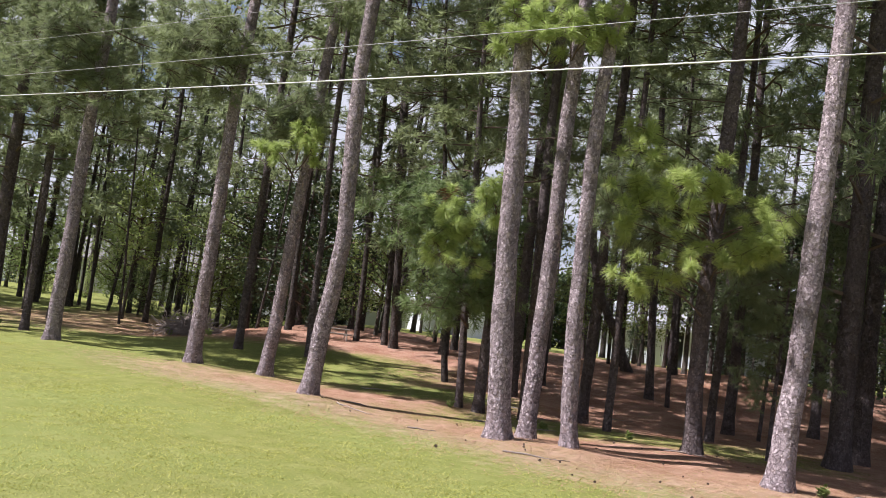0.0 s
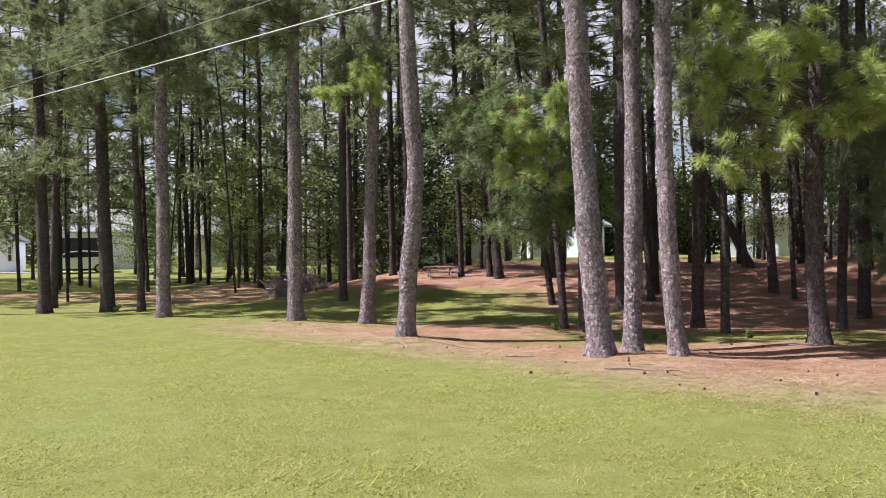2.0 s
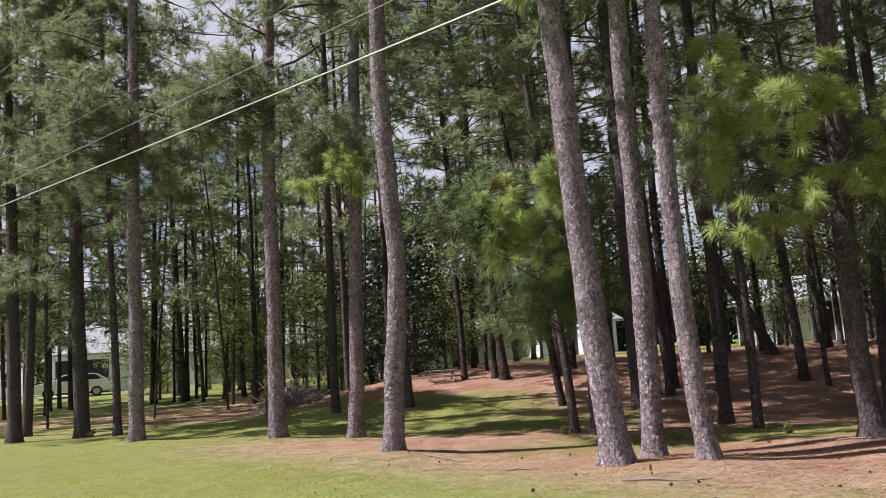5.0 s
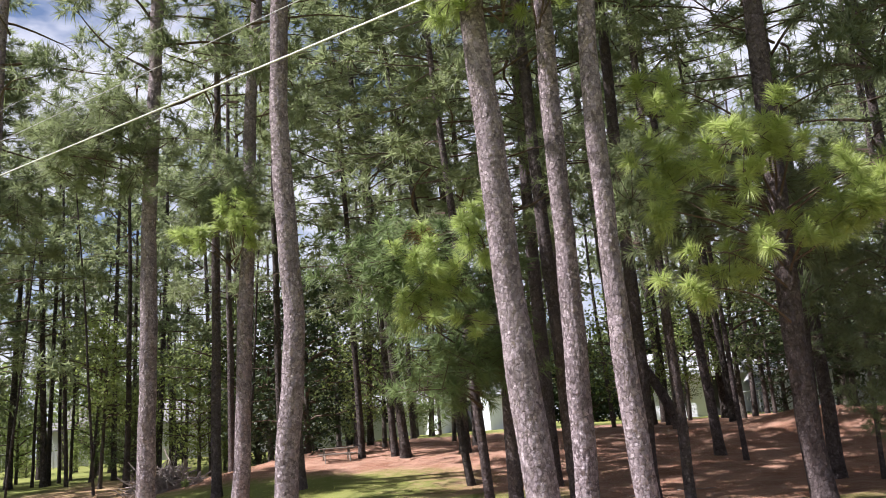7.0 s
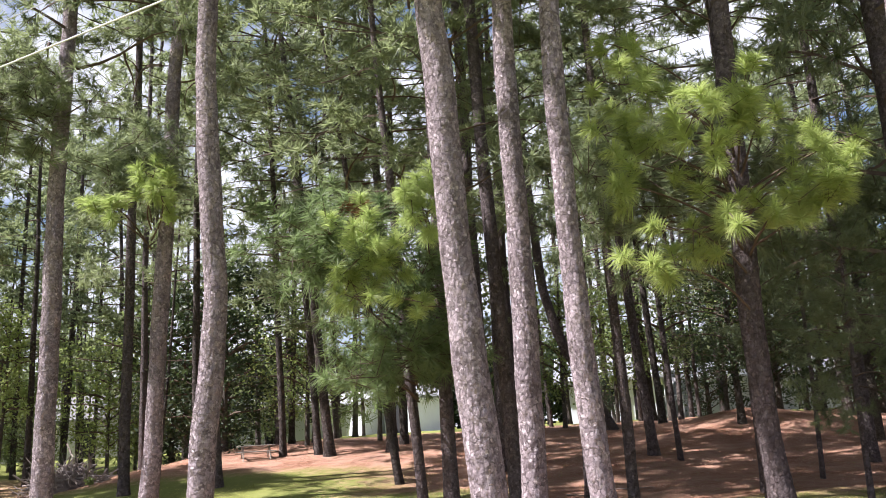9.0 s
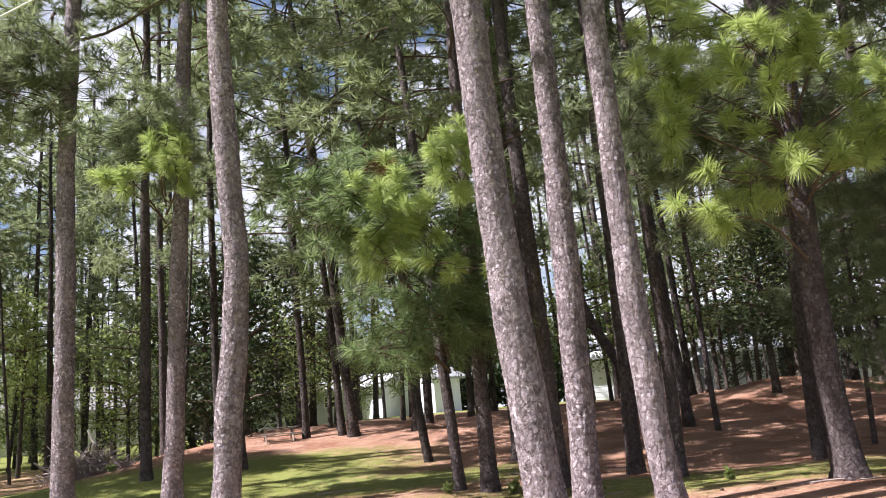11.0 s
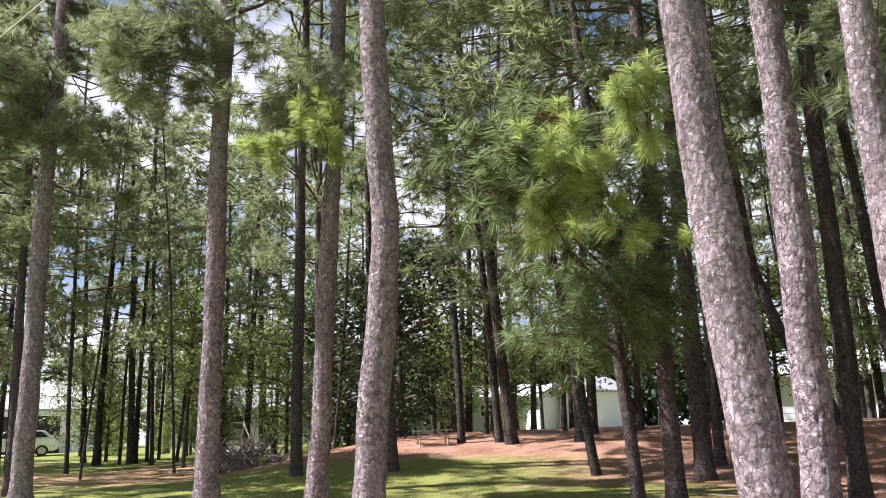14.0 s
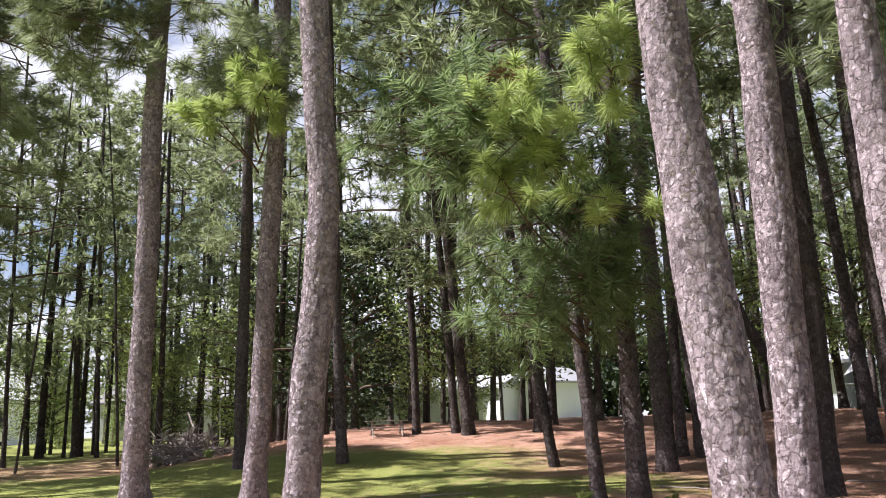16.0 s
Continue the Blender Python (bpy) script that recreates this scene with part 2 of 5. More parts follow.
TINROOF = plain("pale_metal_roof", (0.42, 0.43, 0.44), 0.4, 0.3, grain=5, vary=0.12)
DARK = plain("dark_opening", (0.03, 0.03, 0.033), 0.5, grain=5)
POLE = plain("weathered_pole_wood", (0.125, 0.105, 0.092), 0.9, spec=0.1, grain=22, vary=0.35)
STEEL = plain("galvanised_steel", (0.5, 0.51, 0.52), 0.4, 0.7, grain=20)
WIRE = plain("aluminium_wire", (0.62, 0.62, 0.60), 0.42, 0.4, grain=20)
WIRE_DULL = plain("dull_wire", (0.34, 0.34, 0.34), 0.6, 0.2, grain=20)
CONCRETE = plain("pale_concrete", (0.52, 0.50, 0.47), 0.9, grain=14)
SAND = plain("pale_sand", (0.38, 0.31, 0.23), 0.95, spec=0.08, grain=30, vary=0.25)
CARPAINT = plain("silver_car_paint", (0.80, 0.81, 0.84), 0.22, 0.1, 0.5, grain=2, vary=0.04)
GLASS = plain("tinted_car_glass", (0.02, 0.023, 0.026), 0.06, 0.0, 0.6, grain=2, vary=0.05)
RUBBER = plain("tyre_rubber", (0.02, 0.02, 0.02), 0.85, grain=20)
PURPLE = plain("purple_cloth", (0.16, 0.11, 0.24), 0.9, grain=15)
TABLEWOOD = plain("grey_table_boards", (0.26, 0.23, 0.20), 0.85, grain=20, vary=0.3)


# ---- mesh tools ----
def arrays(name, verts, tris, mat=None, smooth=False, attrs=None):
    """A mesh from numpy arrays of places and of triangles or quads."""
    verts, tris = np.asarray(verts, np.float32), np.asarray(tris, np.int32)
    me = bpy.data.meshes.new(name)
    n, k = tris.shape
    me.vertices.add(len(verts))
    me.vertices.foreach_set("co", verts.ravel())
    me.loops.add(n * k)
    me.loops.foreach_set("vertex_index", tris.ravel())
    me.polygons.add(n)
    me.polygons.foreach_set("loop_start", np.arange(0, n * k, k, dtype=np.int32))
    me.polygons.foreach_set("use_smooth", np.full(n, smooth))
    for key, vals in (attrs or {}).items():
        a = me.attributes.new(key, "FLOAT", "POINT")
        a.data.foreach_set("value", np.asarray(vals, np.float32))
    me.update(calc_edges=True)
    if mat:
        me.materials.append(mat)
    return me


def part(name, data, mat, parent, label=""):
    """Links a mesh or a bmesh as one object under a thing or a part."""
    if isinstance(data, bmesh.types.BMesh):
        me = bpy.data.meshes.new(name)
        data.to_mesh(me)
        data.free()
        data = me
    if mat and not data.materials:
        data.materials.append(mat)
    ob = new(name, data)
    ob.parent = parent
    if label:
        ob["label"] = label
    return ob


def box(bm, x0, y0, z0, x1, y1, z1, m=None, bevel=0.0):
    """Adds a box, with bevelled edges, to a bmesh."""
    vs = [bm.verts.new((x, y, z)) for x in (x0, x1) for y in (y0, y1) for z in (z0, z1)]
    fs = [bm.faces.new([vs[i] for i in q]) for q in ((0, 1, 3, 2), (4, 6, 7, 5), (0, 4, 5, 1), (2, 3, 7, 6), (0, 2, 6, 4), (1, 5, 7, 3))]
    if bevel:
        es = list({e for f in fs for e in f.edges})
        got = bmesh.ops.bevel(bm, geom=es, offset=bevel, segments=1, affect="EDGES", clamp_overlap=True)
        vs = list({v for f in got["faces"] for v in f.verts} | {v for v in vs if v.is_valid})
    if m is not None:
        bmesh.ops.transform(bm, matrix=m, verts=[v for v in vs if v.is_valid])
    return bm


def boxed(*sizes, m=None, bevel=0.0):
    bm = bmesh.new()
    return box(bm, *sizes, m=m, bevel=bevel)


def rod(bm, a, b, r0, r1=None, sides=8):
    """Adds a tapered rod from a to b."""
    r1 = r0 if r1 is None else r1
    a, b = Vector(a), Vector(b)
    d = b - a
    m = Matrix.Translation((a + b) / 2) @ d.to_track_quat("Z", "Y").to_matrix().to_4x4()
    bmesh.ops.create_cone(bm, cap_ends=True, segments=sides, radius1=r0, radius2=r1, depth=d.length, matrix=m)
    return bm


def rods(*args, **kw):
    bm = bmesh.new()
    return rod(bm, *args, **kw)


def tubes(paths, radii, sides=5):
    """Tubes along paths (each an array of points, with a radius a point): places and quads."""
    V, F, at = [], [], 0
    ang = np.arange(sides) * 2 * np.pi / sides
    for P, R in zip(paths, radii):
        P, R = np.asarray(P, float), np.asarray(R, float)
        T = np.gradient(P, axis=0)
        T /= np.linalg.norm(T, axis=1, keepdims=True) + 1e-9
        ref = np.where(np.abs(T[:, 2:3]) > 0.9, [[1.0, 0, 0]], [[0, 0, 1.0]])
        A = np.cross(T, ref)
        A /= np.linalg.norm(A, axis=1, keepdims=True) + 1e-9
        B = np.cross(T, A)
        ring = P[:, None] + R[:, None, None] * (np.cos(ang)[None, :, None] * A[:, None] + np.sin(ang)[None, :, None] * B[:, None])
        V.append(ring.reshape(-1, 3))
        i = np.arange(len(P) - 1)[:, None] * sides
        j = np.arange(sides)[None, :]
        k = (j + 1) % sides
        F.append(np.stack([i + j, i + k, i + sides + k, i + sides + j], -1).reshape(-1, 4) + at)
        at += len(P) * sides
    return np.concatenate(V), np.concatenate(F)


def unit(v):
    return v / (np.linalg.norm(v, axis=-1, keepdims=True) + 1e-9)


def smooth(a, b, x):
    t = np.clip((np.asarray(x, float) - a) / (b - a), 0, 1)
    return t * t * (3 - 2 * t)


def tufts(rng, places, ways, count, length, width, spread=1.0):
    """Needle tufts: thin triangles that fan out round each way."""
    n = len(places)
    P = np.repeat(places, count, 0)
    W = np.repeat(unit(ways), count, 0)
    D = unit(W * rng.uniform(0.15, 1.0, (n * count, 1)) + spread * unit(rng.normal(size=(n * count, 3))) * rng.uniform(0.45, 1.0, (n * count, 1)))
    L = length * rng.uniform(0.7, 1.15, (n * count, 1))
    base = P + W * rng.uniform(-0.35, 0.25, (n * count, 1)) * length
    tip = base + D * L
    tip[:, 2] -= (L[:, 0] ** 2) * 0.5
    side = unit(np.cross(D, rng.normal(size=D.shape))) * width / 2
    V = np.stack([base - side, base + side, tip], 1).reshape(-1, 3)
    return V, np.arange(len(V)).reshape(-1, 3)


def leaves(rng, places, count, radius, size):
    """Clumps of small folded leaves round each place."""
    n = len(places)
    C = np.repeat(places, count, 0) + rng.normal(size=(n * count, 3)) * radius * 0.5
    up = unit(rng.normal(size=C.shape) + np.array([0, 0, 1.1]))
    along = unit(np.cross(up, rng.normal(size=C.shape)))
    across = np.cross(up, along)
    s = size * rng.uniform(0.6, 1.25, (len(C), 1))
    V = np.stack([C - along * s * 0.5, C - across * s * 0.33 + up * s * 0.1, C + along * s * 0.6, C + across * s * 0.33 + up * s * 0.1], 1).reshape(-1, 3)
    i = np.arange(len(C))[:, None] * 4
    return V, np.concatenate([i + np.array([[0, 1, 2]]), i + np.array([[0, 2, 3]])])




# ---- ground ----
def height(x, y):
    """The lie of the land: a flat lawn, a low bank of straw behind it, and the plots of the houses."""
    x, y = np.asarray(x, float), np.asarray(y, float)
    right = smooth(-11, -5, x)
    z = 0.95 * smooth(17, 31, y) * right + 0.75 * smooth(25, 70, y) * (1 - right) + 0.1 * smooth(31, 60, y) * right
    z = z + 0.45 * np.exp(-(((x - 9.4) / 1.9) ** 2 + ((y - 26.8) / 2.0) ** 2))
    z = z + 0.04 * np.sin(x * 0.9 + 1.3) * np.sin(y * 0.8) * smooth(9, 14, y) + 0.015 * np.sin(x * 2.3) * np.sin(y * 1.9 + 0.6)
    for a, b in ((-9.1, 18.6), (-5.35, 17.3), (-3.77, 17.35), (-2.13, 14.15), (1.07, 12.28), (2.07, 12.1), (4.15, 13.25), (4.67, 11.06)):
        z = z + 0.06 * np.exp(-((x - a) ** 2 + (y - b) ** 2) / 0.35)
    return z


EDGE_X = [-60, -20, -14, -10.3, -6.5, -4.2, -0.9, 1.1, 2.7, 4.0, 9, 40]
EDGE_Y = [24, 22, 20.6, 18.0, 14.6, 12.9, 10.6, 9.0, 8.0, 7.7, 7.4, 7.0]


def straw_share(x, y):
    d = y - np.interp(x, EDGE_X, EDGE_Y)
    s = 0.76 * smooth(-1.2, 3.0, d) + 0.24 * smooth(2.0, 8, d)
    pocket = np.exp(-(((x + 6.2) / 6.4) ** 4 + ((y - 20.6) / 3.6) ** 4))
    pocket = np.maximum(pocket, 0.8 * np.exp(-(((x + 0.4) / 2.6) ** 4 + ((y - 18.3) / 1.7) ** 4)))
    pocket = np.maximum(pocket, 0.75 * np.exp(-(((x - 3.6) / 4.3) ** 4 + ((y - 15.1) / 1.5) ** 4)))
    s = s * (1 - 0.9 * pocket) * (1 - 0.4 * smooth(-7, -11, x) * smooth(20, 24, y))
    far = np.maximum(smooth(29, 34, y) * smooth(-15, -20, x), smooth(36, 43, y))
    s = s * (1 - 0.95 * far)
    return s * (1 - 0.8 * smooth(-13, -17, x) * smooth(27, 23, y))


def make_ground_sheet():
    def steps(lo, hi, fine, a, b):
        mid = np.arange(a, b, fine)
        left = a - np.cumsum(fine * 1.25 ** np.arange(1, 40))
        right = b + np.cumsum(fine * 1.25 ** np.arange(0, 40))
        return np.concatenate([left[left > lo][::-1], mid, right[right < hi]])
    xs, ys = steps(-1500, 1500, 0.2, -14, 12), steps(-1500, 1800, 0.2, 2, 32)
    X, Y = np.meshgrid(xs, ys)
    rng = np.random.default_rng(3)
    Z = height(X, Y) + rng.normal(size=X.shape) * 0.003
    n, m = X.shape
    i = (np.arange(n - 1)[:, None] * m + np.arange(m - 1)[None, :]).reshape(-1, 1)
    F = i + np.array([[0, 1, m + 1, m]])
    me = arrays("ground", np.stack([X, Y, Z], -1).reshape(-1, 3), F, GROUND, True,
                {"straw": straw_share(X, Y).ravel(), "wear": np.exp(-((Y - np.interp(X, EDGE_X, EDGE_Y) - 0.5) / 2.7) ** 2).ravel()})
    tagged(new("ground", me), "mown sunny lawn running into a bed of fallen pine straw", "ground", kind="structure")


make_ground_sheet()


# ---- pines ----
def plates(rng, r, z, ang, cell_w=0.055, cell_h=0.10):
    """Bark plates on a trunk: how far each vertex stands proud, and the plate's tone."""
    around = max(6, int(2 * np.pi * r / cell_w))
    u, v = ang / (2 * np.pi) * around, z / cell_h
    iu, iv = np.floor(u).astype(int), np.floor(v).astype(int)
    rows = iv.max() + 4
    jx, jy, jt = rng.random((rows, around)), rng.random((rows, around)), rng.random((rows, around))
    f1, f2, tone = np.full(u.shape, 9.0), np.full(u.shape, 9.0), np.zeros(u.shape)
    for dv in (-1, 0, 1):
        for du in (-1, 0, 1):
            cu, cv = iu + du, iv + dv
            row, col = np.clip(cv + 1, 0, rows - 1), np.mod(cu, around)
            d = np.hypot(cu + jx[row, col] - u, cv + jy[row, col] - v)
            near = d < f1
            f2 = np.where(near, f1, np.minimum(f2, d))
            tone = np.where(near, jt[row, col], tone)
            f1 = np.where(near, d, f1)
    edge = np.clip((f2 - f1) / 0.28, 0, 1)
    return edge, tone


def trunk_arrays(seed, high, r0, lean, bend=0.0, near=0, lean_y=0.0, line=None):
    """A tapered, flared, slightly crooked trunk from the ground up. near: how many sides a finely barked trunk has; line: its way across, as pairs of height and offset."""
    rng = np.random.default_rng(seed)
    sides = near or 12
    step = 2.2 / near if near else 0
    zs = np.concatenate([np.arange(-0.25, 5.0, step), np.linspace(5.0, 8.0, 50), np.linspace(8.1, high, 16)]) if near else np.concatenate([np.linspace(-0.25, 0.8, 7), np.linspace(1.2, high, 20)])
    ph = rng.uniform(0, 6.28, 4)
    grow = np.clip(zs / high, 0, 1)
    if line:
        at = np.arange(-0.6, high + 1.0, 0.1)
        lz, lx = np.array(line, float).T
        slope = (lx[-1] - lx[-3]) / (lz[-1] - lz[-3])
        way = np.interp(at, lz, lx) + np.clip(at - lz[-1], 0, 99) * slope
        way = np.convolve(np.pad(way, 3, mode="edge"), np.ones(7) / 7, "valid")
        cx = np.interp(zs, at, way) - lx[0]
    else:
        cx = lean * zs + bend * np.sin(zs / 3.2 + ph[0]) - bend * np.sin(ph[0])
    cx = cx + 0.012 * np.sin(zs * 1.3 + ph[1]) * np.clip(zs, 0, 1)
    cy = lean_y * zs + bend * 0.6 * np.sin(zs / 3.7 + ph[2]) - bend * 0.6 * np.sin(ph[2])
    R = r0 * (1 - 0.62 * grow ** 1.15)
    ang = np.arange(sides) * 2 * np.pi / sides
    A, Zg = np.meshgrid(ang, zs)
    Rg = np.repeat(R[:, None], sides, 1)
    lobes = 1 + 0.5 * np.cos(A * 4 + ph[3]) + 0.3 * np.cos(A * 7 + ph[1])
    Rg = Rg * (1 + np.exp(-np.clip(Zg, 0, 9) / 0.16) * (0.28 + 0.16 * lobes) * min(1.0, r0 / 0.14))
    Rg = Rg * (1 + 0.035 * np.sin(Zg * 2.1 + 2 * A + ph[2]) + 0.03 * np.sin(Zg * 5.3 - A + ph[0]))
    if near:
        edge, t = plates(rng, r0, Zg, A)
        Rg = Rg + 0.011 * (edge ** 0.6 - 0.75) * (0.45 + 0.9 * t)
    X = cx[:, None] + Rg * np.cos(A)
    Y = cy[:, None] + Rg * np.sin(A)
    V = np.stack([X, Y, Zg], -1).reshape(-1, 3)
    i = np.arange(len(zs) - 1)[:, None] * sides
    j = np.arange(sides)[None, :]
    k = (j + 1) % sides
    F = np.stack([i + j, i + k, i + sides + k, i + sides + j], -1).reshape(-1, 4)
    return V, F, (zs, cx, cy, R)


def crown_arrays(seed, low, high, reach, limbs, per, shoots, count, length, width, droop=0.1, bare=0.35, rise=0.35, thick=0, twigs=True, clump=0.26):
    """Limbs that leave an upright stem between two heights, with clumps of needle shoots on their outer parts."""
    rng = np.random.default_rng(seed)
    paths, radii, P, W = [], [], [], []
    turn = rng.uniform(0, 6.28)
    for i in range(limbs):
        f = (i + rng.uniform(0, 0.9)) / limbs
        z = low + (high - low) * f
        turn += 2.4 + rng.normal() * 0.35
        far = reach * (1 - 0.6 * f ** 2.2) * rng.uniform(0.6, 1.2) * (0.75 + 0.25 * min(1, f * 6))
        u = np.linspace(0, 1, 7)
        hd = np.array([np.cos(turn), np.sin(turn), 0])
        path = np.array([0, 0, z]) + hd * far * u[:, None]
        path[:, 2] += far * (rise * u * (0.6 + 0.6 * f) - droop * 2.2 * u ** 2 * (1 - f)) + 0.05 * np.sin(u * 7 + turn)
        path[:, :2] += np.stack([-hd[1], hd[0]])[None] * (0.12 * far * np.sin(u * 3 + i))[:, None]
        paths.append(path)
        radii.append(np.linspace(0.010 + 0.009 * far, 0.005, 7))
        for c in range(per + int(thick * smooth(0.25, 0.6, f) + 0.5)):
            a = 1.0 if c == 0 else rng.uniform(bare, 1.0)
            k = min(5, int(a * 6))
            p = path[k] + (path[k + 1] - path[k]) * (a * 6 - k)
            out = unit(path[k + 1] - path[k])
            q = p if c == 0 else p + unit(out + rng.normal(size=3) * 0.8) * rng.uniform(0.25, 0.25 + 0.28 * far)
            q = q + np.array([0, 0, rng.uniform(-0.05, 0.2)])
            if c and twigs:
                paths.append(np.array([p, (p + q) / 2 + [0, 0, -0.02], q]))
                radii.append(np.array([0.007, 0.005, 0.003]))
            ball = clump * rng.uniform(0.65, 1.25)
            for _ in range(shoots):
                way = unit(rng.normal(size=3) + np.array([0, 0, 0.25]))
                P.append(q + way * ball * rng.random() ** 0.5 * np.array([1, 1, 0.75]))
                W.append(way + out * 0.3 + np.array([0, 0, 0.3]))
    return tubes(paths, radii, 3), tufts(rng, np.array(P), np.array(W), count, length, width), high


def bough_arrays(seed, foot, tips, shoots=7, count=170, length=0.19, width=0.006, spread=0.15):
    """Long low limbs from a stem at foot (x, y) to the given tips, each ending in a few bottle-brush shoots of long needles."""
    rng = np.random.default_rng(seed)
    paths, radii, V = [], [], []
    for tx, ty, tz in tips:
        tip = np.array([tx, ty, tz])
        root = np.array([foot[0], foot[1], tz - 0.12 * math.hypot(tx - foot[0], ty - foot[1]) - 0.1])
        u = np.linspace(0, 1, 9)[:, None]
        path = root + (tip - root) * u + np.array([0, 0, 1]) * 0.10 * np.sin(u * 3.1) + rng.normal(size=3) * 0.08 * np.sin(u * 3.1)
        paths.append(path)
        radii.append(np.linspace(0.016, 0.005, 9))
        out = unit(tip - root)
        for i in range(shoots):
            p = path[8] - (path[8] - path[5]) * rng.random() ** 1.5 * 0.6
            q = p + rng.normal(size=3) * spread * np.array([1, 1, 0.9]) + np.array([0, 0, 0.04])
            paths.append(np.array([p, (p + q) / 2, q]))
            radii.append(np.array([0.006, 0.005, 0.004]))
            way = unit(unit(q - p) * 0.7 + out * 0.4 + np.array([0, 0, 0.65]) + rng.normal(size=3) * 0.3)
            # needles sit along the shoot, lean forward and droop at their tips
            along = rng.random((count, 1)) ** 0.7
            base = q + way * (along - 0.75) * length * 0.9
            fan = unit(rng.normal(size=(count, 3)))
            fan = unit(fan - way * (fan @ way)[:, None])
            d = unit(way * rng.uniform(0.25, 0.6, (count, 1)) * (0.6 + along) + fan)
            L = length * rng.uniform(0.75, 1.1, (count, 1))
            mid = base + d * L * 0.55
            end = base + d * L
            end[:, 2] -= 0.035 * rng.random(count) + 0.02
            side = unit(np.cross(d, rng.normal(size=d.shape))) * width / 2
            V.append((np.stack([base - side, base + side, end], 1) if width > 0.01 else np.stack([base - side, base + side, mid + side, mid - side, end], 1)).reshape(-1, 3))
    V = np.concatenate(V)
    if width > 0.01:
        return tubes(paths, radii, 5), (V, np.arange(len(V)).reshape(-1, 3)), 0
    i = np.arange(len(V) // 5)[:, None] * 5
    F = np.concatenate([i + np.array([[0, 1, 2]]), i + np.array([[0, 2, 3]]), i + np.array([[3, 2, 4]])])
    return tubes(paths, radii, 5), (V, F), 0


def leafy_arrays(seed, low, high, reach, limbs, per, count, size, clump=0.5):
    """Spreading limbs and clumps of broad leaves."""
    rng = np.random.default_rng(seed)
    paths, radii, P = [], [], []
    for i in range(limbs):
        f = (i + rng.random()) / limbs
        z = low + (high - low) * f
        a = i * 2.4 + rng.normal() * 0.4
        far = reach * np.sin(np.pi * (0.18 + 0.74 * f)) * rng.uniform(0.6, 1.2)
        u = np.linspace(0, 1, 6)
        hd = np.array([np.cos(a), np.sin(a), 0])
        path = np.array([0, 0, z - 0.3]) + hd * far * u[:, None]
        path[:, 2] += far * (0.45 * u - 0.25 * u ** 2) + 0.08 * np.sin(u * 6 + a)
        paths.append(path)
        radii.append(np.linspace(0.02 + 0.012 * far, 0.006, 6))
        for _ in range(per):
            k = rng.integers(1, 6)
            P.append(path[k] + rng.normal(size=3) * np.array([0.4, 0.4, 0.3]) * clump * 1.6)
    return tubes(paths, radii, 4), leaves(rng, np.array(P), count, clump, size), high


def shape(name, pair, wood, green):
    """Turns limbs and foliage into two meshes that trees can share."""
    (v, f), (n, t), tall = pair
    return arrays(name + "_limbs", v, f, wood), arrays(name + "_foliage", n, t, green), tall


EDGE_CROWNS = [shape("edge_pine", crown_arrays(10 + i, 0, 10.0, 2.6, 32, 4, 9, 19, 0.24, 0.020, thick=4, clump=0.32), TWIG, NEEDLE) for i in range(3)]
TOP_CROWNS = [shape("edge_pine_top", crown_arrays(15 + i, 0, 10.0, 2.6, 30, 3, 8, 11, 0.28, 0.055, thick=2, clump=0.36), TWIG, NEEDLE) for i in range(2)]
MID_CROWNS = [shape("wood_pine", crown_arrays(20 + i, 0, 10.0, 2.6, 26, 3, 9, 16, 0.25, 0.025, 0.14, thick=0.4, clump=0.34), TWIG, NEEDLE) for i in range(4)]
FAR_CROWNS = [shape("far_pine", crown_arrays(30 + i, 0, 10.0, 2.8, 22, 3, 8, 9, 0.31, 0.06, 0.14, twigs=False, clump=0.44), TWIG, NEEDLE) for i in range(3)]
LOW_CROWNS = [shape("young_pine", crown_arrays(40 + i, 0, 4.0, 1.5, 22, 5, 7, 40, 0.21, 0.009, 0.25, 0.3, 0.3), TWIG, NEEDLE) for i in range(2)]
OAKS = [shape("oak", leafy_arrays(50 + i, 0, 5.0, 2.8, 28, 6, 22, 0.16, 0.42), TWIG, LEAF) for i in range(3)]
OAKS_SUNNY = [shape("sunny_oak", leafy_arrays(60 + i, 0, 4.0, 2.2, 24, 7, 22, 0.13, 0.4), TWIG, LEAF_BRIGHT) for i in range(2)]
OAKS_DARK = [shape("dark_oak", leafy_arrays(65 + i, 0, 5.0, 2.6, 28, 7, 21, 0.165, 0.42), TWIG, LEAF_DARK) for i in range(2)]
FAR_OAKS = [shape("far_oak", leafy_arrays(70 + i, 0, 6.5, 3.8, 28, 8, 8, 0.45, 0.8), TWIG, LEAF) for i in range(2)]
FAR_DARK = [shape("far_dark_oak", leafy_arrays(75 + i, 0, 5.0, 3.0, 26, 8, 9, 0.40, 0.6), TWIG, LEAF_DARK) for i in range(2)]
made = {"count": 0}


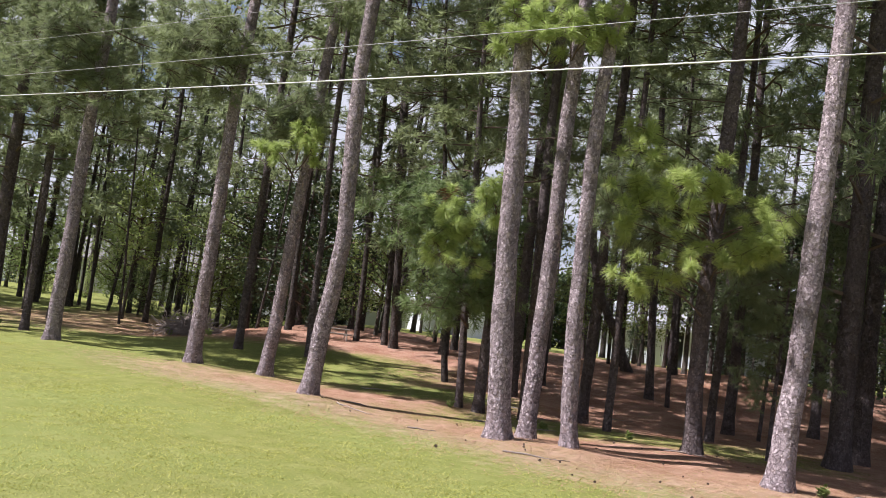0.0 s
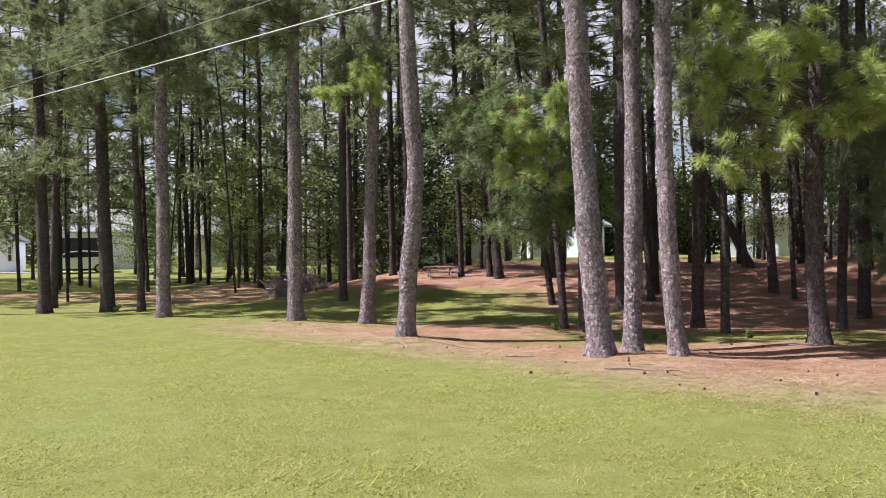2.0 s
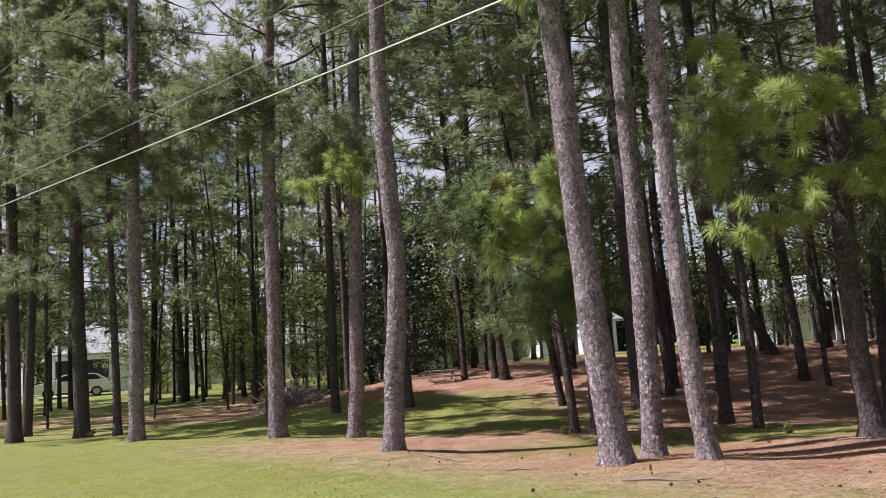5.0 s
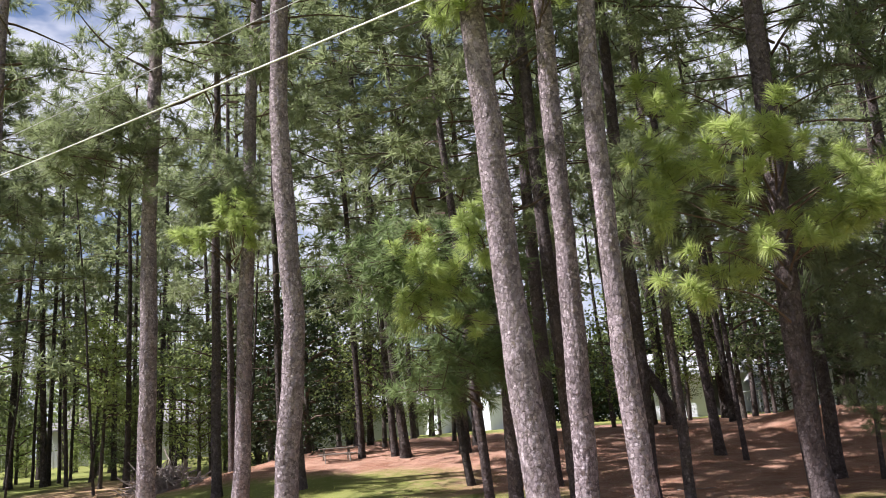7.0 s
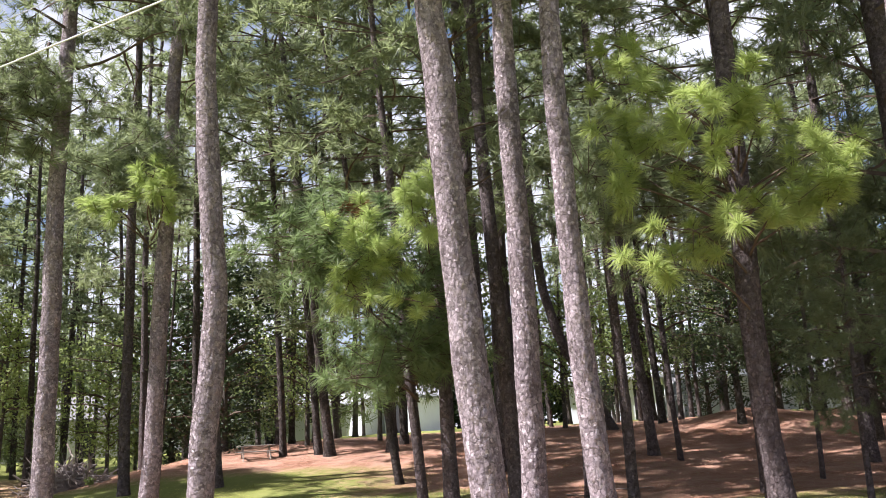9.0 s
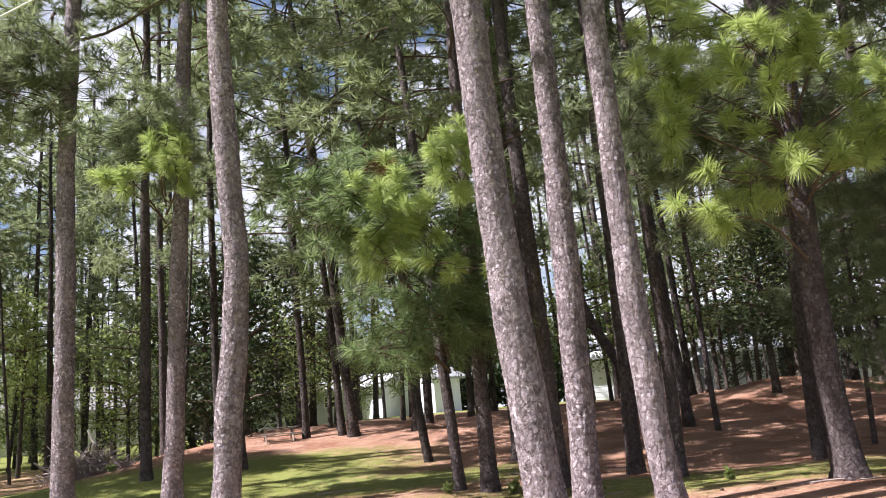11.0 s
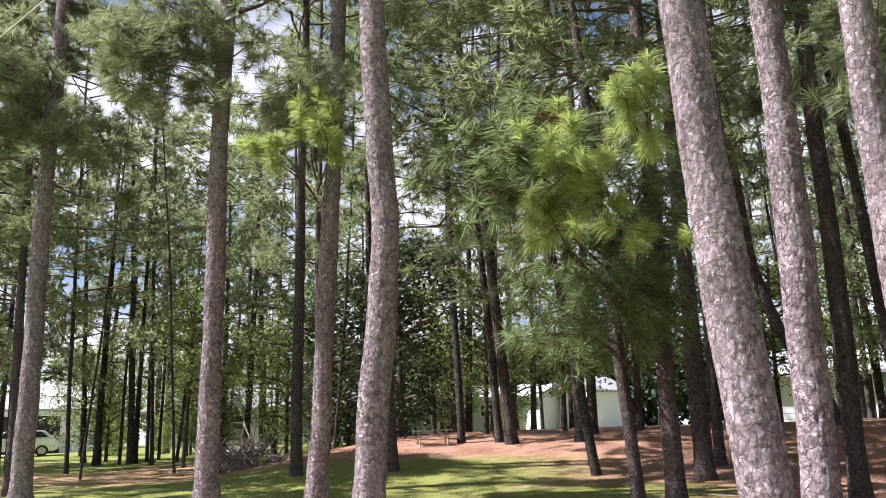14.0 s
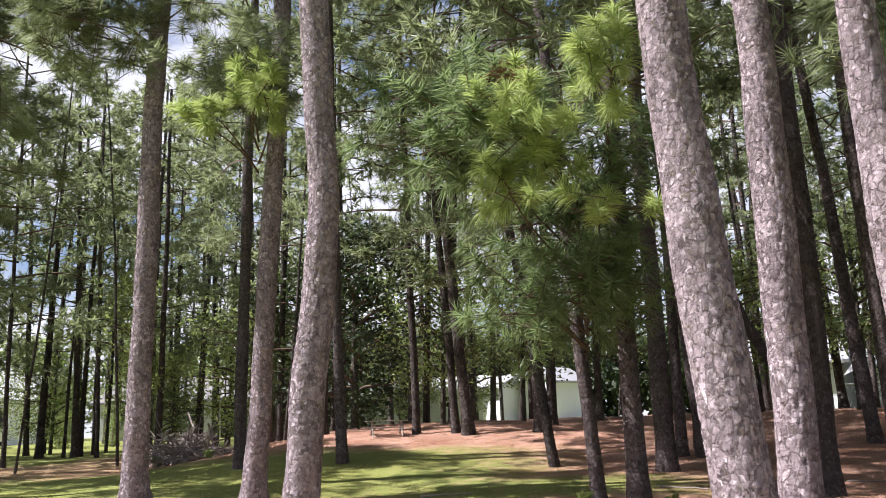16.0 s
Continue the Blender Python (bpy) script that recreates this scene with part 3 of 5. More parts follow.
def plant(x, y, r, lean, high, low, crowns, wood=BARK_MID, near=0, bend=0.04, size=1.0, lean_y=0.0, line=None,
          label="tall pine with a bare plated trunk in pine straw", category="pine tree", group="pines of the wood", name="pine_tree"):
    """One tree: a trunk on the ground with limbs and foliage from the height low upward."""
    made["count"] += 1
    seed = made["count"] * 7 + 1000
    rng = np.random.default_rng(seed)
    tree = tagged(new(name), label, category, group)
    tree.location = (x, y, float(height(x, y)))
    v, f, (zs, cx, cy, R) = trunk_arrays(seed, high, r, lean, bend, near, lean_y, line)
    part("trunk", arrays("trunk", v, f, wood, True), None, tree)
    if crowns:
        limbs, green, tall = crowns[seed % len(crowns)]
        at = (float(np.interp(low, zs, cx)), float(np.interp(low, zs, cy)), low)
        slope = (np.interp(high, zs, cx) - at[0]) / (high - low), (np.interp(high, zs, cy) - at[1]) / (high - low)
        turn = rng.uniform(0, 6.28)
        shear = Matrix(((1, 0, slope[0], at[0]), (0, 1, slope[1], at[1]), (0, 0, 1, at[2]), (0, 0, 0, 1)))
        m = shear @ Matrix.Rotation(turn, 4, "Z") @ Matrix.Diagonal((size, size, (high - low) / tall, 1))
        for nm, me in (("limbwork", limbs), ("foliage", green)):
            ob = tagged(part(nm, me, None, tree), kind="stuff")
            ob.matrix_local = m
    return tree


# the row at the lawn's edge: y, radius, height, sides, and the stem's way as height and x
EDGE_PINES = [
    (18.6, 0.16, 18, 48, [(0, -9.18), (3, -9.17), (6, -9.17), (8, -9.12)]),
    (17.45, 0.155, 18, 56, [(0, -5.42), (2, -5.41), (4.5, -5.41), (6.6, -5.36), (9.5, -5.27)]),
    (17.4, 0.14, 17, 56, [(0, -3.82), (1.3, -3.75), (3, -3.66), (5, -3.57), (7, -3.5), (8.6, -3.36)]),
    (14.2, 0.152, 18.5, 64, [(0, -2.2), (1.1, -2.12), (1.9, -2.02), (2.8, -1.97), (3.4, -2.02), (4.2, -2.07), (5.5, -2.11), (7.5, -2.04)]),
    (12.25, 0.172, 18, 80, [(0, 1.05), (1, 0.965), (1.9, 0.905), (2.7, 0.85), (3.5, 0.80), (4.5, 0.77), (5.6, 0.71), (6.4, 0.69)]),
    (12.95, 0.135, 17, 72, [(0, 1.49), (1, 1.525), (2, 1.55), (3, 1.55), (4.5, 1.53), (5.3, 1.55), (6.2, 1.59)]),
    (12.1, 0.12, 16.5, 64, [(0, 2.07), (0.4, 2.02), (1, 1.99), (1.8, 1.95), (2.3, 1.93), (3, 1.915), (4, 1.915), (4.5, 1.92), (5.3, 1.96), (6, 2.01)]),
    (13.3, 0.135, 16, 56, [(0, 4.13), (0.9, 4.06), (1.85, 4.07), (2.7, 4.1), (3.7, 4.15), (4.9, 4.16), (6.8, 4.23)]),
    (11.06, 0.155, 18, 64, [(0, 4.66), (2, 4.79), (3.3, 4.85), (4.5, 4.92), (6.5, 4.97)])]
edge_trees = []
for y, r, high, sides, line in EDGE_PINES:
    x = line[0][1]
    # Stem at 13.3 takes the darker bark, its shade put into the colour.
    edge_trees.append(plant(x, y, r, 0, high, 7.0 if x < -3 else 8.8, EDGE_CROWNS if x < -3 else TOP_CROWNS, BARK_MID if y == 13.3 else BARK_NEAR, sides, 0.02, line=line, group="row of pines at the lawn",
                            label="tall lawn-edge pine with sun or shade toned into its plated bark, roots in straw"))
LEFT_PINES = [(-11.1, 20.8, 0.10, -0.02, 11.5, 5.0, 0.95), (-14.1, 20.9, 0.17, -0.026, 15, 6.0, 1.1), (-15.1, 22.6, 0.13, 0.038, 13.5, 4.0, 1.05), (-12.3, 21.1, 0.19, -0.027, 12.5, 3.6, 1.2), (-19.6, 25.2, 0.12, -0.027, 13, 2.0, 1.4)]
for x, y, r, lean, high, low, size in LEFT_PINES:
    plant(x, y, r, lean, high, low, EDGE_CROWNS, size=size, group="row of pines at the lawn", label="tall pine in shaded grass at the lawn's end")
MID_PINES = [(-5.75, 21.8, 0.115, 0.008, 16, 9.0), (-3.8, 21.6, 0.10, -0.03, 15, 8.8), (1.62, 15.6, 0.11, -0.035, 16, 6.5), (2.84, 16.9, 0.12, 0.02, 16, 8.0), (3.2, 15.9, 0.08, 0.01, 13, 7.5),
             (5.3, 22.5, 0.115, -0.055, 15, 8.0), (5.6, 21.6, 0.06, -0.028, 11, 6.5), (2.4, 22.4, 0.11, 0.0, 15, 5.5), (1.52, 20.0, 0.145, -0.007, 16, 6.0), (1.97, 21.6, 0.095, 0.022, 15, 6.0),
             (2.25, 21.4, 0.095, -0.05, 14, 5.5), (7.1, 15.0, 0.20, 0.0, 17, 3.0), (7.9, 16.0, 0.17, 0.01, 17, 3.0), (6.2, 18.4, 0.12, 0.0, 15, 6.5), (5.3, 16.6, 0.09, 0.02, 14, 6.8)]
for x, y, r, lean, high, low in MID_PINES:
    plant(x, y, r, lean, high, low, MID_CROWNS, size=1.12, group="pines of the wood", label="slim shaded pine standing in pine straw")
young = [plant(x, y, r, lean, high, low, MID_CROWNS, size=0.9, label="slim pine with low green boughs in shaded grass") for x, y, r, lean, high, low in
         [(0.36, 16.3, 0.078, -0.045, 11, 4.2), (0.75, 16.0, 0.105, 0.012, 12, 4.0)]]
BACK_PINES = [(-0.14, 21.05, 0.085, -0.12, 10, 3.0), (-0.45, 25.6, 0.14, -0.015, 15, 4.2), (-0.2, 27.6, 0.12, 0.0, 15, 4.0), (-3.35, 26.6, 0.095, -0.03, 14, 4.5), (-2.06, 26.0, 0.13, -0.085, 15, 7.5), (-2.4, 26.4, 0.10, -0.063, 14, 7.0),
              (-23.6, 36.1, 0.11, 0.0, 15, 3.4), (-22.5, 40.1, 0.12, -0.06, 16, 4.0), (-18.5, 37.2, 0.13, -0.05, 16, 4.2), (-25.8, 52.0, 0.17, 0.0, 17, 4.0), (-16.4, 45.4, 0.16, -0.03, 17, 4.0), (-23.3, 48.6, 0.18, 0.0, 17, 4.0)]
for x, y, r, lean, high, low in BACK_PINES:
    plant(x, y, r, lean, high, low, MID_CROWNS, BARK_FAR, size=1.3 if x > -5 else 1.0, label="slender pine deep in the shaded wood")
GARAGE_PINES = [(-34.0, 38.2, 0.22, 0.0, 17, 2.6), (-29.0, 33.6, 0.19, 0.0, 16, 2.2), (-30.4, 35.6, 0.14, 0.02, 16, 2.2), (-30.5, 37.1, 0.12, 0.0, 16, 3.0), (-24.0, 32.4, 0.13, -0.02, 16, 3.0),
                (-22.8, 33.4, 0.15, 0.0, 17, 3.4), (-22.2, 34.8, 0.095, 0.0, 15, 3.4), (-19.1, 49.8, 0.22, 0.0, 18, 4.5), (-14.0, 55.0, 0.20, 0.0, 18, 4.5),
                (-26.0, 28.5, 0.12, 0.0, 15, 2.6), (-33.0, 31.0, 0.16, 0.0, 16, 2.6), (-20.5, 29.5, 0.11, 0.02, 15, 3.6), (-17.0, 31.0, 0.12, -0.02, 16, 4.2), (-38.0, 36.0, 0.2, 0.0, 17, 3.0), (-27.0, 30.5, 0.12, 0.0, 14, 2.4)]
for x, y, r, lean, high, low in GARAGE_PINES:
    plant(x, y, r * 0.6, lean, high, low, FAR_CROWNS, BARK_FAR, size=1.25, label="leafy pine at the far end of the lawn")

# the wood behind, thinly and unevenly set
rng = np.random.default_rng(12)
spots = []
while len(spots) < 40:
    x, y = rng.uniform(-26, 24), rng.uniform(27, 48)
    if x < -13 and y < 36 or -7 < x < 5 and rng.random() < 0.6 or min([9] + [math.hypot(x - a, y - b) for a, b in spots]) < 1.6:
        continue
    spots.append((x, y))
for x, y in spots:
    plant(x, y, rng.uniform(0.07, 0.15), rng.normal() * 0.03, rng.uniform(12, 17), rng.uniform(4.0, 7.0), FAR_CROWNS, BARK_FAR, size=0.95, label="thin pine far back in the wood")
for x, y in [(-47.0, 64.0), (-40.0, 66.0), (-33.0, 70.0), (-26.0, 69.0), (-54.0, 62.0)]:
    plant(x, y, 0.2, 0, rng.uniform(7.5, 9.0), 0.6, FAR_OAKS, BARK_OAK, size=1.3, name="oak_tree", category="oak tree", group="far trees",
          label="rounded broadleaf tree beyond the houses")
for i in range(20):
    x, y = -66 + i * 6.2 + rng.uniform(-2, 2), rng.uniform(74, 95)
    plant(x, y, 0.18, 0, rng.uniform(4.5, 7.5), 0.6, FAR_OAKS, BARK_OAK, size=rng.uniform(0.9, 1.3), name="oak_tree", category="oak tree", group="far trees",
          label="rounded broadleaf tree beyond the houses")
for i in range(12):
    x, y = -15 + i * 3.2 + rng.uniform(-0.8, 0.8), rng.uniform(36, 43)
    if -4 < x < 15:
        continue
    plant(x, y, 0.05, 0.05, rng.uniform(2.2, 3.4), 0.3, OAKS, BARK_OAK, size=rng.uniform(0.4, 0.65), name="shrub", category="shrub", group="undergrowth",
          label="dark evergreen shrub under the trees")

for x, y, size in [(-24.5, 46.0, 0.42), (-22.8, 47.5, 0.38), (-26.4, 48.5, 0.4)]:
    plant(x, y, 0.04, 0.03, 0.1 + 4 * size, 0.1, OAKS_SUNNY, BARK_OAK, size=size, name="shrub", category="shrub", group="undergrowth", label="yellow-green sunny shrub by the fence")

# bare thin stems among the pines
for i in range(8):
    x, y = rng.uniform(-27, -7), rng.uniform(36, 52)
    plant(x, y, rng.uniform(0.08, 0.16), rng.normal() * 0.03, rng.uniform(13, 17), rng.uniform(3.0, 5.0), FAR_CROWNS, BARK_FAR, size=1.15, label="thin pine far back in the wood")
for x, y, r in [(7.0, 37.0, 0.1), (8.2, 40.0, 0.13), (9.2, 38.5, 0.09), (10.2, 41.0, 0.12), (11.0, 37.5, 0.1), (6.3, 34.0, 0.11), (9.8, 35.0, 0.1)]:
    plant(x, y, r, rng.normal() * 0.03, rng.uniform(12, 16), 4.5, FAR_CROWNS, BARK_FAR, size=0.9, label="thin pine far back in the wood")
for i in range(34):
    x, y = rng.uniform(-20, 14), rng.uniform(25, 46)
    plant(x, y, rng.uniform(0.035, 0.08), rng.normal() * 0.05, rng.uniform(8, 13), 3.0, None, BARK_FAR, bend=0.08, name="sapling", category="sapling", group="saplings", label="bare thin dark sapling stem in the wood")
for x, y, size in [(-12.5, 47.0, 1.0), (-20.0, 46.0, 0.9), (-7.0, 48.0, 1.0), (-28.0, 48.0, 0.9), (-3.8, 45.0, 0.8)]:
    plant(x, y, 0.1, 0.0, 0.7 + 4.6 * size, 0.7, OAKS, BARK_OAK, size=size, name="oak_tree", category="oak tree", group="understorey", label="dark low oak screening the houses")

# wood carried on past the open side, mostly unseen, added to block sky light
for x, y, r, high, low in [(10.5, 13.0, 0.16, 17, 3.5), (12.5, 16.5, 0.14, 16, 3.0), (10.0, 18.5, 0.15, 16, 4.0), (14.5, 12.0, 0.17, 17, 3.5), (15.5, 20.0, 0.15, 16, 3.0), (9.4, 10.2, 0.16, 17, 5.0),
                           (12.0, 22.5, 0.13, 15, 3.5), (18.0, 16.0, 0.16, 17, 3.0), (8.6, 19.8, 0.12, 15, 4.5), (16.5, 25.0, 0.14, 16, 3.5), (-7.6, 28.4, 0.11, 15, 5.0), (-6.4, 31.4, 0.12, 15, 5.0), (-4.4, 31.8, 0.11, 14, 4.6),
                           (20.0, 9.0, 0.16, 16, 2.4), (23.5, 14.0, 0.15, 16, 2.2), (26.0, 8.0, 0.17, 17, 2.2), (22.0, 20.5, 0.15, 16, 2.4), (17.0, 8.6, 0.15, 16, 3.0)]:
    # The three at x below zero are added to shade the bank.
    plant(x, y, r, 0.0, high, low, MID_CROWNS, size=1.1, label="thick-crowned pine added to shade the wood")

# broadleaf growth under the pines: x, y, foot of the foliage, size
for x, y, low, size in [(-3.0, 28.6, 1.2, 0.8), (-1.0, 30.0, 1.5, 0.9), (4.6, 29.5, 1.2, 0.8), (-16.0, 40.0, 0.9, 0.8), (-20.5, 46.0, 1.0, 0.9), (7.0, 33.0, 1.5, 0.8), (-12.0, 40.5, 0.9, 1.0), (-22.0, 41.0, 0.9, 0.9), (-9.0, 44.5, 1.2, 1.0), (-18.5, 41.5, 1.0, 0.9), (9.0, 28.0, 2.6, 0.7), (-11.5, 36.0, 1.2, 1.0), (-14.0, 33.0, 2.6, 0.9)]:
    plant(x, y, 0.07, 0.03, low + 4 * size, low, OAKS_SUNNY, BARK_OAK, size=size, name="young_oak", category="oak tree", group="understorey",
          label="young broadleaf tree with sunlight put into its pale leaf colour")
for x, y, low, size in [(1.8, 31.0, 1.6, 0.9), (8.4, 31.5, 1.8, 0.8), (10.2, 22.4, 1.6, 0.7), (1.0, 29.0, 2.2, 0.8), (-9.5, 34.5, 2.4, 0.9), (-6.0, 36.5, 2.2, 1.0), (12.5, 33.5, 1.8, 1.0), (-24.6, 36.0, 3.0, 0.8), (-31.5, 43.0, 2.9, 0.9), (-34.5, 42.0, 2.8, 0.9), (-38.0, 41.5, 2.6, 0.9), (-35.0, 36.0, 1.6, 0.8)]:
    plant(x, y, 0.10, 0.0, low + 5 * size, low, OAKS, BARK_OAK, size=size, name="oak_tree", category="oak tree", group="understorey",
          label="dark evergreen oak under the pines")
# Those from x 16 at y below 22 are unseen, added to block sky light.
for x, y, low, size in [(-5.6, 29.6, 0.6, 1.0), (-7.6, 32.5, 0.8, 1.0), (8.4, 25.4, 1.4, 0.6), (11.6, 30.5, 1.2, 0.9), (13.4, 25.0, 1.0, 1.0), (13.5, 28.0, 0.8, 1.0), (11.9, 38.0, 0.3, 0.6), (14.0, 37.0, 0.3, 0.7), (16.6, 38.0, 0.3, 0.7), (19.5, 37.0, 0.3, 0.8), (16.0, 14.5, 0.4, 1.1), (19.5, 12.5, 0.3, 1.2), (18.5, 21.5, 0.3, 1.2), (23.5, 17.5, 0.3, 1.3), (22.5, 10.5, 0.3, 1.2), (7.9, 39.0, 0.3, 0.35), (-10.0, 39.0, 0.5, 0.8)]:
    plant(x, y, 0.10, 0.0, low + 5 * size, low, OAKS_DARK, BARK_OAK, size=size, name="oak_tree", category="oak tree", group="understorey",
          label="evergreen oak with deep shade put into its black-green leaf colour")
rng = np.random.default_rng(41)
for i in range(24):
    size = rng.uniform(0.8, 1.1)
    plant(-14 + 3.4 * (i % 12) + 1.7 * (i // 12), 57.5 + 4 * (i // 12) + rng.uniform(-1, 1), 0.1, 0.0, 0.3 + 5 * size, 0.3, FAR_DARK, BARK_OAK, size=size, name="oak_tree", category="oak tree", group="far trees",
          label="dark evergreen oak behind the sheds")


# ---- low boughs and young pines ----
def boughs(tree, seed, tips, green, **kw):
    """Low limbs with needle clouds on a standing tree, given by their tips."""
    loc = tree.location
    (v, f), (n, t), _ = bough_arrays(seed, (0, 0), [(x - loc.x, y - loc.y, z - loc.z) for x, y, z in tips], **kw)
    tagged(part("low_limbwork", arrays("low_limbwork", v, f, TWIG), None, tree), kind="stuff")
    label = {NEEDLE_BRIGHT: "bright young needles in round tufts, sunlight put into their colour", NEEDLE_BROWN: "dead rust-brown needles"}.get(green, "dark drooping needles")
    tagged(part("low_foliage", arrays("low_foliage", n, t, green), None, tree, label), kind="stuff")


def cloud(seed, middle, half, count):
    """Tips spread through a rounded room round a middle."""
    rng = np.random.default_rng(seed)
    d = unit(rng.normal(size=(count, 3))) * rng.random((count, 1)) ** 0.4
    return [tuple(p) for p in np.array(middle) + d * np.array(half)]


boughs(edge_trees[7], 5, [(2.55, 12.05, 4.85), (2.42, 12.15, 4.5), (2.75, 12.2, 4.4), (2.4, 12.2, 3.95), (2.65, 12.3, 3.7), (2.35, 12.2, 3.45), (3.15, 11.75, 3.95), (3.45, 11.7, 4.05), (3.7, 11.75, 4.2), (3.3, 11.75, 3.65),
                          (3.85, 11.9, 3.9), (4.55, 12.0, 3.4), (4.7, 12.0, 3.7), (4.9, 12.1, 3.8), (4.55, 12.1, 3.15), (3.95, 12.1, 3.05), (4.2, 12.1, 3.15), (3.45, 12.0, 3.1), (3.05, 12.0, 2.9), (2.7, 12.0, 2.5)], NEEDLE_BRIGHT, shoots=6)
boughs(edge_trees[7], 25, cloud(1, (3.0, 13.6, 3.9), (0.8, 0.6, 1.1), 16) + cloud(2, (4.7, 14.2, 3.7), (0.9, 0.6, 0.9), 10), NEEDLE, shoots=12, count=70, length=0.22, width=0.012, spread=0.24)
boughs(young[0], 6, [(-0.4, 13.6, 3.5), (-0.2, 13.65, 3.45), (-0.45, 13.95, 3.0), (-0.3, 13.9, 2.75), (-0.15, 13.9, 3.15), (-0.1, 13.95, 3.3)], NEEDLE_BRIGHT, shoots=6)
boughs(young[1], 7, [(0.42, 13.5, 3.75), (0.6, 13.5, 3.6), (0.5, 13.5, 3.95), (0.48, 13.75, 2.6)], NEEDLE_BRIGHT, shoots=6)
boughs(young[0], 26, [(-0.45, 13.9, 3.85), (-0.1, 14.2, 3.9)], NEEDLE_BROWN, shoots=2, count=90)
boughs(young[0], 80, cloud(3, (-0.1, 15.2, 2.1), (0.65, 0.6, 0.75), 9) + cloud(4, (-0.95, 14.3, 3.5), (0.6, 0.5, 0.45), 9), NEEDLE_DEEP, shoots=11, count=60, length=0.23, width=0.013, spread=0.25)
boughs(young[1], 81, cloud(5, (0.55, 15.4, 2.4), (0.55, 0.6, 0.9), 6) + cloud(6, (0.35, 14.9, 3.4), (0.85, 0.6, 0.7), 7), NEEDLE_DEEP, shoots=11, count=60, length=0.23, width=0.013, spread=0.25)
boughs(edge_trees[2], 8, [(-3.05, 15.8, 4.9), (-3.3, 15.9, 5.0), (-3.2, 15.9, 4.7), (-3.85, 15.9, 4.55), (-4.15, 16.0, 4.55)], NEEDLE_BRIGHT, shoots=5, width=0.008)
boughs(edge_trees[2], 28, cloud(7, (-3.6, 16.8, 5.6), (1.0, 0.6, 0.6), 12), NEEDLE, shoots=12, count=66, length=0.24, width=0.012, spread=0.28)
boughs(edge_trees[1], 9, cloud(8, (-6.0, 16.9, 6.8), (1.7, 0.7, 0.9), 18), NEEDLE, shoots=14, count=66, length=0.24, width=0.012, spread=0.34)
boughs(edge_trees[4], 10, [(0.5, 11.9, 6.3), (0.95, 11.8, 6.15), (0.85, 12.0, 6.6), (1.2, 11.8, 6.0), (0.45, 12.0, 6.0)], NEEDLE_BRIGHT, shoots=8, spread=0.2)
boughs(edge_trees[5], 11, [(1.35, 12.0, 6.2), (1.9, 12.0, 6.3), (2.0, 12.2, 6.6), (1.6, 11.9, 6.2)], NEEDLE_BRIGHT, shoots=8, spread=0.2)
boughs(edge_trees[0], 12, cloud(9, (-9.4, 17.9, 6.5), (2.0, 0.7, 1.1), 20), NEEDLE, shoots=14, count=66, length=0.24, width=0.012, spread=0.34)
for x, y, high, low, size in [(5.75, 14.6, 3.3, 1.1, 0.55), (8.7, 14.4, 4.4, 1.6, 0.9), (6.6, 17.6, 4.6, 2.0, 0.9)]:
    plant(x, y, 0.04, 0.02, high, low, LOW_CROWNS, size=size, name="young_pine", label="bushy young pine growing in the shade", group="young pines")

# a pine that leans far over and straightens up
plant(5.68, 28.0, 0.17, 0, 12, 6.0, FAR_CROWNS, BARK_MID, bend=0.02, line=[(0, 5.68), (1.3, 5.1), (2.5, 4.45), (4.2, 4.0), (5.8, 3.93), (8, 3.85)], label="leaning pine with a curved trunk in deep shade")


